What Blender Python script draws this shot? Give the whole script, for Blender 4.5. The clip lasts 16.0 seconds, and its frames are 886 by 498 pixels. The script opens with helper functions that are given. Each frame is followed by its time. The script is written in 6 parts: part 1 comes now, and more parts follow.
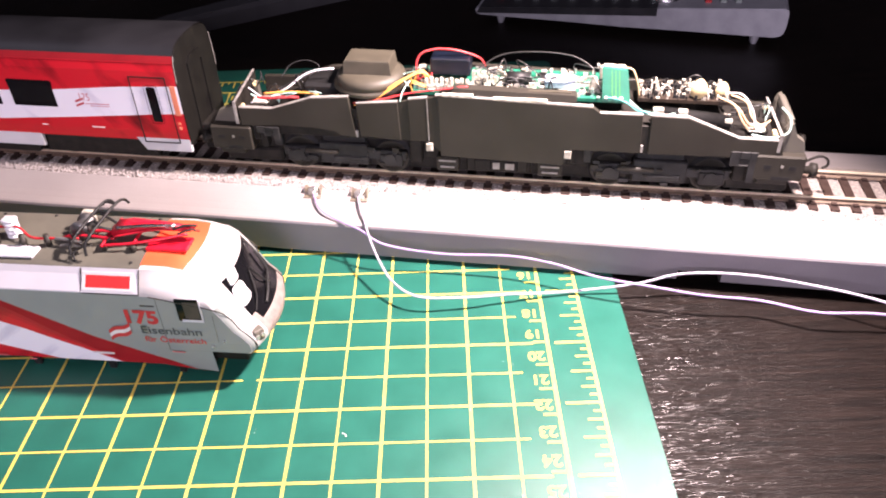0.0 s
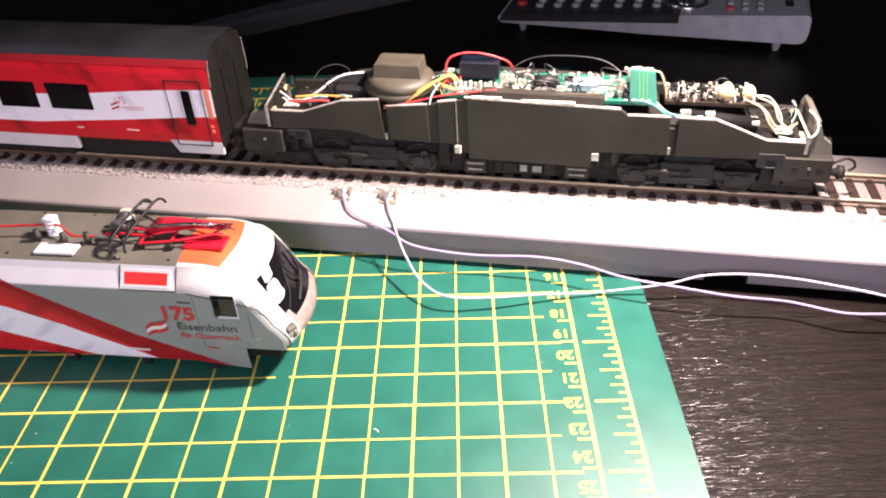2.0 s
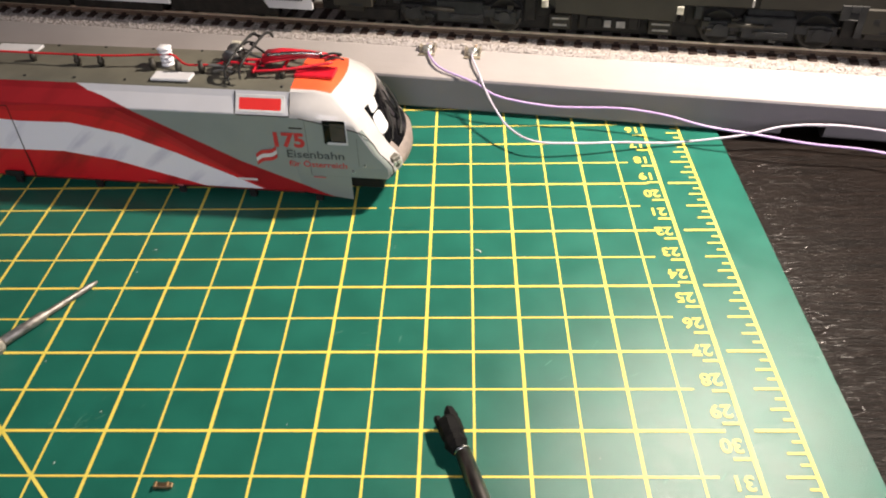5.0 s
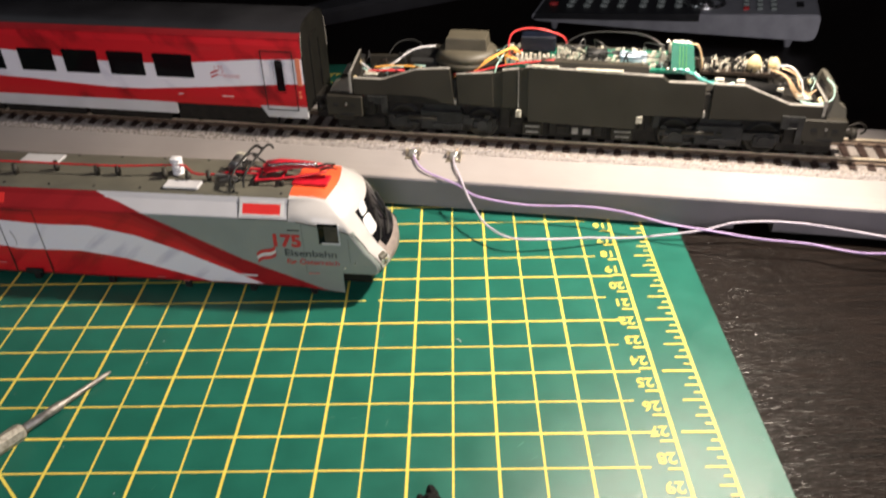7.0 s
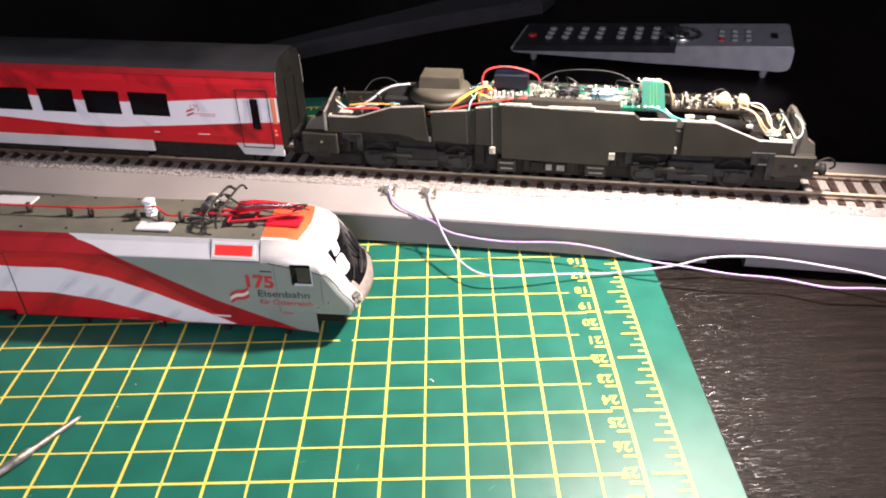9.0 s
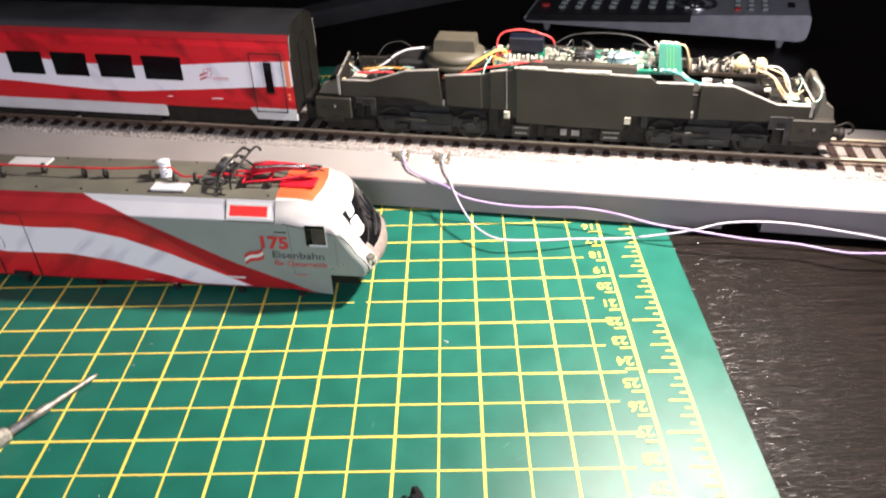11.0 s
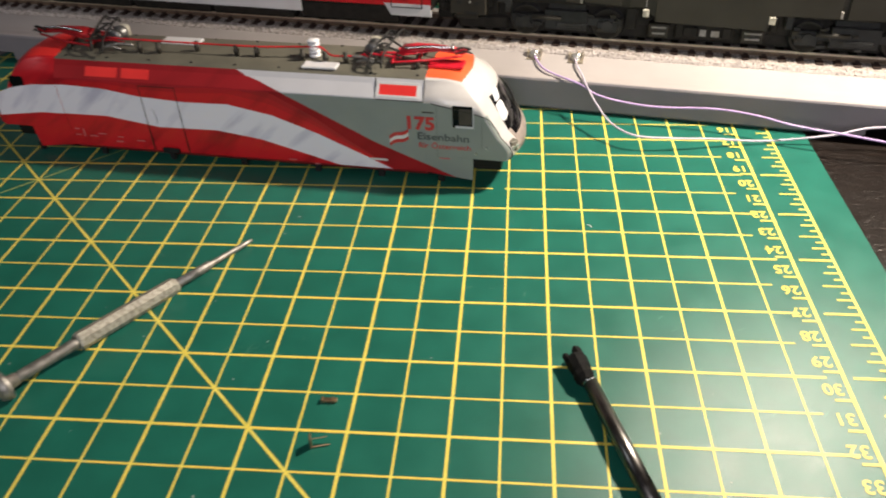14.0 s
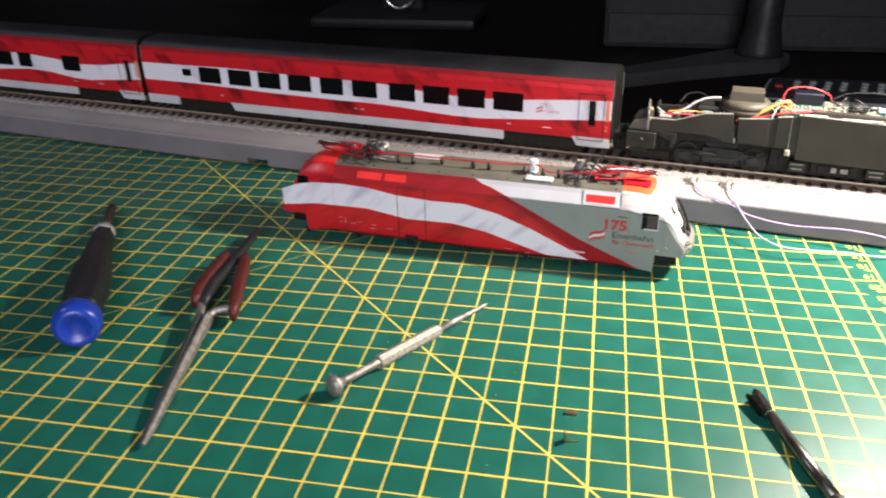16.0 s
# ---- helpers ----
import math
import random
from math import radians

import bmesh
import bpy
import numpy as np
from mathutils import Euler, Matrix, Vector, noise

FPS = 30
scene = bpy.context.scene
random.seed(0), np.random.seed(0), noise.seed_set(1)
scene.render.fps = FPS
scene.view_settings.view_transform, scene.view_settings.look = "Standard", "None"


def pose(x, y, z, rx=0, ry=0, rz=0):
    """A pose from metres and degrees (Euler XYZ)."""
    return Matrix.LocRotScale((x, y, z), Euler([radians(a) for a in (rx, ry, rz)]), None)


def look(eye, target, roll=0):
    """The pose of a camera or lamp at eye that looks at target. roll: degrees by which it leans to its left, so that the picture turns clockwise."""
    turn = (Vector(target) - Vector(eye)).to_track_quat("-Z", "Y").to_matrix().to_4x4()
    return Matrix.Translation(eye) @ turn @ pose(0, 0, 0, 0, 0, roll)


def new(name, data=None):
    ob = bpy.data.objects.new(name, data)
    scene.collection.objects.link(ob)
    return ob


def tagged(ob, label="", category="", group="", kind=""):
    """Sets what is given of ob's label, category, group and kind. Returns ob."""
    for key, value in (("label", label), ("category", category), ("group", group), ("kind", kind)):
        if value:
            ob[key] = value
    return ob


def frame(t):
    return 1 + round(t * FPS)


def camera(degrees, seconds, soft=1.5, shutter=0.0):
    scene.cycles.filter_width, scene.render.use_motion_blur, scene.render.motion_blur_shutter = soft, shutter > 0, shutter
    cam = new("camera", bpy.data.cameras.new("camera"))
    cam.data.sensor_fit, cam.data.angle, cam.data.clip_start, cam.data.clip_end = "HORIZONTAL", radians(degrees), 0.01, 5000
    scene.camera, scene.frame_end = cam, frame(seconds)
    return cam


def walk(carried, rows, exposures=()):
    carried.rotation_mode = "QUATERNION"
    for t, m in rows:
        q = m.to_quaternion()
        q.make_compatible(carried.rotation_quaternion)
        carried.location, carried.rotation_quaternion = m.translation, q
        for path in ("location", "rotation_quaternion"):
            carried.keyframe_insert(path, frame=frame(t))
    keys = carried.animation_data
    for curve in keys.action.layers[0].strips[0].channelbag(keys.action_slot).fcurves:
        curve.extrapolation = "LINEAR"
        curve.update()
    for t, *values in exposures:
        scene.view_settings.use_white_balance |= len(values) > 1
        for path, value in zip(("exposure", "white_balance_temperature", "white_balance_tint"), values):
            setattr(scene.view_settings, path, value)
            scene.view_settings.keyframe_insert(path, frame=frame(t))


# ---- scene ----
cam = camera(58.8, 16.0, soft=1.95, shutter=0.5)
PATH = [
    (0, (-0.03040, -0.13074, 0.17409), (-0.03224, 0.06953, 0.02446), -2.02),
    (0.5, (-0.03096, -0.13250, 0.17529), (-0.03373, 0.06746, 0.02525), -2.21),
    (1, (-0.03256, -0.13650, 0.17462), (-0.03534, 0.06471, 0.02627), -2.19),
    (1.5, (-0.03424, -0.13754, 0.17370), (-0.03764, 0.06339, 0.02499), -2.27),
    (2, (-0.03560, -0.13566, 0.17333), (-0.04163, 0.06677, 0.02675), -2.52),
    (2.5, (-0.03599, -0.13493, 0.17270), (-0.04214, 0.06715, 0.02565), -2.63),
    (3, (-0.03596, -0.13471, 0.17224), (-0.04184, 0.06743, 0.02525), -2.64),
    (3.5, (-0.04136, -0.14316, 0.16841), (-0.04568, 0.05825, 0.02036), -2.18),
    (4, (-0.04944, -0.15722, 0.15685), (-0.05623, 0.03857, 0.00154), -2.16),
    (4.2, (-0.05404, -0.16025, 0.15239), (-0.06091, 0.03232, -0.00689), -2.06),
    (6.3, (-0.06833, -0.17624, 0.15498), (-0.07694, 0.01624, -0.00433), -1.61),
    (6.5, (-0.06686, -0.17843, 0.16065), (-0.07532, 0.01758, 0.00570), -1.87),
    (7, (-0.06109, -0.18336, 0.17276), (-0.06601, 0.02323, 0.03206), -1.69),
    (7.5, (-0.05910, -0.18505, 0.17944), (-0.06148, 0.02542, 0.04455), -1.52),
    (8, (-0.05822, -0.18222, 0.17805), (-0.06146, 0.02810, 0.04294), -1.93),
    (8.5, (-0.05455, -0.18037, 0.17867), (-0.05663, 0.02983, 0.04335), -1.73),
    (10.8, (-0.05633, -0.18171, 0.17480), (-0.05856, 0.02649, 0.03643), -1.59),
    (11, (-0.05699, -0.18358, 0.17260), (-0.06166, 0.02335, 0.03239), -1.86),
    (11.5, (-0.06198, -0.18309, 0.16651), (-0.06749, 0.01860, 0.01889), -1.27),
    (12, (-0.06823, -0.18427, 0.15944), (-0.07605, 0.01342, 0.00661), -1.67),
    (12.5, (-0.07032, -0.18249, 0.15216), (-0.08150, 0.01124, -0.00547), -2.29),
    (13, (-0.07282, -0.18207, 0.14957), (-0.08560, 0.01047, -0.00938), -2.52),
    (13.5, (-0.07860, -0.18744, 0.14986), (-0.09515, 0.00808, -0.00505), -2.52),
    (14, (-0.08798, -0.20309, 0.15280), (-0.10900, -0.00369, 0.00348), -2.09),
    (14.5, (-0.10353, -0.22563, 0.16169), (-0.12633, -0.02052, 0.02059), -0.97),
    (15, (-0.11690, -0.24880, 0.17137), (-0.14729, -0.03575, 0.04413), -0.74),
    (15.5, (-0.12470, -0.27194, 0.17426), (-0.16051, -0.05490, 0.05547), -0.65),
    (16, (-0.13280, -0.29102, 0.17888), (-0.17720, -0.07280, 0.06526), -1.20),
]
walk(cam, [(t, look(eye, target, roll)) for t, eye, target, roll in PATH], [
    (0, 0.75, 6450, 36), (1.5, 0.63, 6520, 32), (3, 0.42, 6600, 27), (4, 0.2, 6600, 19), (6.5, -0.32, 6850, 12), (7, -0.22, 6800, 13), (7.5, 0.08, 6600, 17), (8.5, 0.34, 6450, 21),
    (11, 0.42, 6350, 16), (12, 0.26, 6400, 14), (13, -0.05, 6700, 11), (14, -0.14, 6800, 11), (14.5, -0.1, 6800, 12), (15, 0.04, 6800, 15), (15.5, 0.42, 6550, 15), (16, 0.68, 6450, 14)])

# ---- light ----
world = bpy.data.worlds.new("room_air")
scene.world = world
world.use_nodes = True
world.node_tree.nodes["Background"].inputs[0].default_value = (0.75, 0.82, 1.0, 1)
world.node_tree.nodes["Background"].inputs[1].default_value = 0.012


def lamp(name, kind, m, watts, colour, **more):
    data = bpy.data.lights.new(name, kind)
    data.energy, data.color = watts, colour
    for k, v in more.items():
        if k == "size":
            data.shadow_soft_size = v
        if k == "cone":
            data.spot_size, data.spot_blend = radians(v), 0.7
        if k == "square":
            data.size = v
    ob = new(name, data)
    ob.matrix_world = m
    return ob


# shaded desk lamp over the right end of the mat, unseen light far to the left, added broad low fill from the front
lamp("desk_lamp_light", "SPOT", look((0.062, 0.076, 0.215), (-0.032, 0.028, 0.0)), 8.0, (1.0, 0.90, 0.77), size=0.010, cone=107)
# source unseen; set far left because the tools' shadows fall to the right
lamp("standing_lamp_light", "POINT", pose(-1.40, -0.10, 1.20), 7.6, (0.82, 0.92, 1.0), size=0.05)
# fill added to brighten near sides; no such source is known
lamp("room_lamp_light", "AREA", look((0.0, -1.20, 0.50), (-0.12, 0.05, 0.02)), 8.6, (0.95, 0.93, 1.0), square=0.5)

# ---- materials ----
MM = 0.001


def surf(name, c1, c2=None, scale=300, rough=0.5, metal=0.0, bump=0.0, bscale=None, coat=0.0, vary=0.0, stretch=None, lo=0.35, hi=0.65, slant=0.0, spec=None):
    """A two-scale procedural surface: colour mottling, roughness variation and a fine bump."""
    m = bpy.data.materials.new(name)
    m.use_nodes = True
    n, link = m.node_tree.nodes, m.node_tree.links.new
    b = n["Principled BSDF"]
    c2 = c2 or tuple(v * 0.8 for v in c1)
    tc = n.new("ShaderNodeTexCoord")
    src = tc.outputs["Object"]
    if stretch:
        mp = n.new("ShaderNodeMapping")
        mp.vector_type = "TEXTURE"
        mp.inputs["Scale"].default_value = [1 / v for v in stretch]
        mp.inputs["Rotation"].default_value = (0, slant, 0)
        link(src, mp.inputs["Vector"])
        src = mp.outputs[0]
    big = n.new("ShaderNodeTexNoise")
    big.inputs["Scale"].default_value, big.inputs["Detail"].default_value = scale, 6
    link(src, big.inputs["Vector"])
    ramp = n.new("ShaderNodeValToRGB")
    ramp.color_ramp.elements[0].position, ramp.color_ramp.elements[1].position = lo, hi
    ramp.color_ramp.elements[0].color, ramp.color_ramp.elements[1].color = (*c2, 1), (*c1, 1)
    link(big.outputs["Fac"], ramp.inputs[0])
    out = ramp.outputs[0]
    if vary:
        info = n.new("ShaderNodeObjectInfo")
        hsv = n.new("ShaderNodeHueSaturation")
        ma = n.new("ShaderNodeMath")
        ma.operation = "MULTIPLY_ADD"
        ma.inputs[1].default_value, ma.inputs[2].default_value = 2 * vary, 1 - vary
        link(info.outputs["Random"], ma.inputs[0])
        link(ma.outputs[0], hsv.inputs["Value"])
        link(out, hsv.inputs["Color"])
        out = hsv.outputs[0]
    link(out, b.inputs["Base Color"])
    rr = n.new("ShaderNodeMapRange")
    rr.inputs["To Min"].default_value, rr.inputs["To Max"].default_value = max(0.02, rough - 0.08), min(1, rough + 0.1)
    link(big.outputs["Fac"], rr.inputs["Value"])
    link(rr.outputs[0], b.inputs["Roughness"])
    b.inputs["Metallic"].default_value = metal
    b.inputs["Coat Weight"].default_value = coat
    if spec is not None:
        b.inputs["Specular IOR Level"].default_value = spec
    if bump:
        fine = n.new("ShaderNodeTexNoise")
        fine.inputs["Scale"].default_value, fine.inputs["Detail"].default_value = bscale or scale * 6, 4
        link(src, fine.inputs["Vector"])
        bp = n.new("ShaderNodeBump")
        bp.inputs["Strength"].default_value, bp.inputs["Distance"].default_value = bump, 0.0004
        link(fine.outputs["Fac"], bp.inputs["Height"])
        link(bp.outputs[0], b.inputs["Normal"])
    return m


M_MAT = surf("cutting_mat_green", (0.010, 0.120, 0.087), (0.009, 0.098, 0.071), 80, 0.34, bump=0.22, bscale=3600, spec=0.36)
M_LINE = surf("mat_print_yellow", (0.74, 0.625, 0.125), (0.66, 0.54, 0.09), 120, 0.45, spec=0.3)
M_LINE2 = surf("mat_print_faint", (0.33, 0.40, 0.12), (0.25, 0.33, 0.1), 120, 0.5)
M_TABLE = surf("table_wood", (0.0120, 0.0075, 0.0059), (0.0028, 0.0018, 0.0014), 55, 0.42, bump=0.7, bscale=260, stretch=(0.55, 13, 1), lo=0.38, hi=0.68)
M_TABLE.node_tree.nodes["Principled BSDF"].inputs["Specular IOR Level"].default_value = 0.12
M_GLINT = surf("table_glint_sliver", (0.030, 0.020, 0.016), (0.012, 0.008, 0.006), 200, 0.3)
M_SCUFF = surf("mat_scuff", (0.05, 0.20, 0.145), (0.03, 0.15, 0.11), 400, 0.6)
M_DUST = surf("dust_fluff", (0.50, 0.55, 0.52), (0.35, 0.42, 0.38), 900, 0.9)
M_WALL = surf("room_paint", (0.10, 0.10, 0.11), (0.08, 0.08, 0.09), 4, 0.9)
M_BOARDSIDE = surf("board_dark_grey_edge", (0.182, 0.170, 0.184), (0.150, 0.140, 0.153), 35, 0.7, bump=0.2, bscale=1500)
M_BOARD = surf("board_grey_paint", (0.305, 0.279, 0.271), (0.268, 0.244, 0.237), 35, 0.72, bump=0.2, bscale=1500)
M_BALLAST = surf("ballast_stone", (0.31, 0.275, 0.25), (0.16, 0.14, 0.13), 900, 0.85, bump=0.4, bscale=2500)
M_GRAVEL = surf("ballast_gravel_stone", (0.45, 0.41, 0.39), (0.34, 0.31, 0.295), 900, 0.85)
M_SLEEPER = surf("sleeper_plastic", (0.026, 0.015, 0.012), (0.036, 0.022, 0.018), 400, 0.7, vary=0.2, spec=0.2)
M_RAIL = surf("nickel_rail", (0.80, 0.69, 0.52), (0.62, 0.52, 0.38), 250, 0.32, 0.5)
M_RAILSIDE = surf("rail_brown_side", (0.16, 0.11, 0.075), (0.10, 0.07, 0.05), 300, 0.6)
FOLD = dict(stretch=(1.7, 1, 0.32), slant=0.85)
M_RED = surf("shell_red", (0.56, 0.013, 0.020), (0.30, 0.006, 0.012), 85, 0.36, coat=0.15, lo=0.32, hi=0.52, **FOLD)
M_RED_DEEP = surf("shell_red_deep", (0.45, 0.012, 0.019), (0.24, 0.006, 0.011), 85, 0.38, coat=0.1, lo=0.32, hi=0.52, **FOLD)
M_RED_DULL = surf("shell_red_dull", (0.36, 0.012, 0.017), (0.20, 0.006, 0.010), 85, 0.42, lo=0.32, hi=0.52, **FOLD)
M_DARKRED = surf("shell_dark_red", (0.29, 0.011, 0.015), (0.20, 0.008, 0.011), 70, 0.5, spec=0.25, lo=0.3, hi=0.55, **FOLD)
M_WHITE = surf("flag_white", (0.75, 0.74, 0.81), (0.50, 0.49, 0.60), 95, 0.4, lo=0.30, hi=0.47, **FOLD)
M_SILVER = surf("shell_silver_white", (0.57, 0.57, 0.60), (0.52, 0.52, 0.55), 60, 0.36, coat=0.15)
M_GREY = surf("shell_grey", (0.235, 0.265, 0.250), (0.21, 0.24, 0.23), 60, 0.42)
M_SEAM = surf("shell_grey_seam", (0.12, 0.135, 0.128), (0.10, 0.115, 0.108), 100, 0.5)
M_ROOF = surf("roof_olive_grey", (0.115, 0.110, 0.085), (0.085, 0.082, 0.065), 90, 0.6, bump=0.15)
M_CRIMSON = surf("pantograph_crimson", (0.58, 0.012, 0.030), (0.44, 0.010, 0.022), 300, 0.34, coat=0.2)
M_ORANGE = surf("roof_orange", (0.80, 0.115, 0.038), (0.72, 0.085, 0.03), 90, 0.4)
M_BRIGHT = surf("vent_red", (0.78, 0.035, 0.03), (0.68, 0.03, 0.028), 90, 0.38)
M_BLACK = surf("black_plastic", (0.009, 0.009, 0.009), (0.015, 0.015, 0.015), 200, 0.5, spec=0.3)
M_GLASSBLACK = surf("black_window", (0.004, 0.004, 0.005), (0.005, 0.005, 0.006), 100, 0.1, spec=0.18)
M_COACHRED = surf("coach_red", (0.55, 0.012, 0.020), (0.10, 0.003, 0.006), 62, 0.36, coat=0.2, stretch=(1.1, 1, 0.5), slant=-0.7, lo=0.33, hi=0.47)
M_COACHWHITE = surf("coach_white", (0.75, 0.74, 0.81), (0.50, 0.49, 0.60), 75, 0.4, lo=0.30, hi=0.45, stretch=(1.3, 1, 0.4), slant=-0.8)
M_COACHEND = surf("coach_end_black", (0.0065, 0.006, 0.0045), (0.004, 0.0035, 0.003), 120, 0.6, spec=0.25)
M_COACHROOF = surf("coach_roof_grey", (0.020, 0.020, 0.023), (0.012, 0.012, 0.014), 60, 0.5, spec=0.3)
M_SKIRT = surf("coach_skirt_grey", (0.55, 0.55, 0.57), (0.48, 0.48, 0.50), 60, 0.45)
M_UNDER = surf("underframe_black", (0.010, 0.009, 0.008), (0.020, 0.018, 0.015), 250, 0.6, spec=0.2)
M_FRAME = surf("chassis_grey", (0.032, 0.0288, 0.0228), (0.023, 0.0205, 0.016), 60, 0.5, bump=0.12, spec=0.25)
M_BRACKET = surf("bracket_olive", (0.115, 0.106, 0.085), (0.09, 0.083, 0.068), 150, 0.5)
M_BOGIE = surf("bogie_dark_grey", (0.028, 0.028, 0.028), (0.014, 0.014, 0.014), 260, 0.5, spec=0.3)
M_EDGE = surf("chassis_pale_edge", (0.30, 0.285, 0.265), (0.19, 0.18, 0.165), 300, 0.5)
M_PCB = surf("circuit_board_green", (0.008, 0.145, 0.088), (0.006, 0.11, 0.068), 200, 0.35)
M_PCBBROWN = surf("circuit_board_brown", (0.028, 0.019, 0.013), (0.018, 0.013, 0.009), 200, 0.4)
M_SOLDER = surf("solder_tin", (0.75, 0.74, 0.70), (0.55, 0.54, 0.5), 600, 0.28, 0.85)
M_CHIPWHITE = surf("component_white", (0.58, 0.555, 0.47), (0.28, 0.26, 0.21), 500, 0.45)
M_BLUEBOX = surf("component_navy", (0.0022, 0.0045, 0.013), (0.002, 0.0035, 0.009), 200, 0.4)
M_TAN = surf("capacitor_tan", (0.70, 0.56, 0.30), (0.60, 0.47, 0.24), 300, 0.5)
M_SPEAKER = surf("speaker_brown_grey", (0.063, 0.055, 0.038), (0.048, 0.042, 0.029), 200, 0.55)
M_DARKSTEEL = surf("dull_dark_steel", (0.20, 0.20, 0.20), (0.12, 0.12, 0.12), 500, 0.4, 0.8)
M_PLIERS = surf("ground_steel", (0.38, 0.36, 0.335), (0.22, 0.21, 0.195), 500, 0.45, 0.8, bump=0.3)
M_STEEL = surf("tool_steel", (0.62, 0.62, 0.62), (0.45, 0.45, 0.45), 400, 0.25, 1.0)
M_KNURL = surf("knurled_aluminium", (0.50, 0.48, 0.42), (0.28, 0.265, 0.225), 900, 0.5, 0.7, bump=0.45, bscale=4200)
M_GUNMETAL = surf("dark_blued_steel", (0.21, 0.20, 0.19), (0.16, 0.15, 0.145), 300, 0.3, 1.0)
M_CLAW = surf("dull_black_claw", (0.006, 0.006, 0.006), (0.003, 0.003, 0.003), 700, 0.7, bump=0.4, spec=0.15)
M_BLUE = surf("blue_plastic", (0.010, 0.046, 0.37), (0.009, 0.040, 0.31), 150, 0.3)
M_RUBBER = surf("dark_rubber", (0.013, 0.014, 0.017), (0.010, 0.010, 0.012), 300, 0.5, spec=0.35)
M_HANDLERED = surf("handle_red_rubber", (0.085, 0.012, 0.010), (0.06, 0.009, 0.007), 300, 0.5)
M_CLIP = surf("tinned_clip", (0.58, 0.52, 0.42), (0.36, 0.31, 0.24), 700, 0.35, 0.8)
M_BRASS = surf("brass", (0.42, 0.29, 0.17), (0.30, 0.20, 0.11), 600, 0.35, 0.9)
M_REMOTE = surf("remote_silver", (0.40, 0.40, 0.43), (0.33, 0.33, 0.36), 120, 0.42, 0.3)
M_KEYPAD = surf("keypad_black", (0.020, 0.020, 0.023), (0.015, 0.015, 0.017), 150, 0.35)
M_BASEGREY = surf("stand_grey", (0.024, 0.024, 0.026), (0.018, 0.018, 0.02), 80, 0.6, spec=0.2)
M_STANDLEG = surf("stand_leg_grey", (0.042, 0.041, 0.044), (0.032, 0.031, 0.034), 60, 0.5, spec=0.3)
M_W_WHITE = surf("wire_white", (0.72, 0.72, 0.74), (0.62, 0.62, 0.65), 300, 0.45)
M_W_LILAC = surf("wire_lilac", (0.43, 0.30, 0.55), (0.37, 0.26, 0.49), 300, 0.45)
M_W_PALE = surf("wire_pale_lilac", (0.47, 0.43, 0.51), (0.40, 0.36, 0.44), 300, 0.45)
M_W_RED = surf("wire_red", (0.62, 0.05, 0.05), (0.5, 0.04, 0.04), 300, 0.45)
M_W_ORANGE = surf("wire_orange", (0.72, 0.36, 0.08), (0.62, 0.30, 0.06), 300, 0.45)
M_W_BLACK = surf("wire_black", (0.015, 0.015, 0.015), (0.02, 0.02, 0.02), 300, 0.4)
M_W_GREEN = surf("wire_mint", (0.45, 0.72, 0.62), (0.4, 0.62, 0.55), 300, 0.45)
M_W_TEAL = surf("wire_teal", (0.10, 0.46, 0.42), (0.07, 0.38, 0.35), 300, 0.45)
M_INK_RED = surf("print_red", (0.48, 0.03, 0.03), (0.42, 0.03, 0.03), 300, 0.5)
M_INK_PINK = surf("print_faint_red", (0.52, 0.17, 0.19), (0.48, 0.14, 0.16), 300, 0.5)
M_INK_FAINT = surf("print_pale_red", (0.60, 0.16, 0.16), (0.52, 0.10, 0.10), 300, 0.5)
M_INK_DARK = surf("print_dark", (0.05, 0.06, 0.06), (0.05, 0.06, 0.06), 300, 0.5)
M_INK_WHITE = surf("print_white", (0.62, 0.62, 0.62), (0.55, 0.55, 0.55), 300, 0.5)
M_FRONTPANEL = surf("cab_dusty_beige", (0.27, 0.222, 0.20), (0.17, 0.14, 0.128), 420, 0.6, bump=0.4)
M_PCBTRACE = surf("copper_trace_green", (0.09, 0.30, 0.06), (0.06, 0.24, 0.05), 300, 0.4)
M_W_TAN = surf("wire_tan", (0.58, 0.40, 0.24), (0.48, 0.32, 0.18), 300, 0.45)
M_NOSE = surf("cab_warm_white", (0.49, 0.475, 0.47), (0.42, 0.405, 0.40), 90, 0.34, coat=0.2)
M_CABIN = surf("cab_interior_brown", (0.060, 0.046, 0.040), (0.038, 0.030, 0.027), 300, 0.4)
M_MODULE = surf("pale_blue_wrap", (0.46, 0.56, 0.64), (0.24, 0.33, 0.42), 500, 0.3)
M_YELLOWMARK = surf("coach_yellow_mark", (0.74, 0.25, 0.14), (0.66, 0.2, 0.11), 200, 0.45)

# ---- building tools: all lengths below are millimetres ----


def part(name, bm, material, parent=None, label="", smooth=False, m=None):
    """Links a bmesh (in mm, in its parent's frame) as one mesh object."""
    me = bpy.data.meshes.new(name)
    if smooth:
        for f in bm.faces:
            f.smooth = True
    bmesh.ops.recalc_face_normals(bm, faces=bm.faces)
    bmesh.ops.scale(bm, vec=(MM, MM, MM), verts=bm.verts)
    bm.to_mesh(me)
    bm.free()
    for x in material if isinstance(material, (list, tuple)) else [material]:
        me.materials.append(x)
    ob = new(name, me)
    if parent:
        ob.parent = parent
    if m is not None:
        ob.matrix_basis = m
    if label:
        ob["label"] = label
    return ob


def mpose(x, y, z, rz=0, rx=0, ry=0):
    return pose(x * MM, y * MM, z * MM, rx, ry, rz)


def thing(name, m, label, category, group="", kind=""):
    ob = new(name)
    ob.empty_display_size = 0.01
    ob.matrix_basis = m
    return tagged(ob, label, category, group, kind)


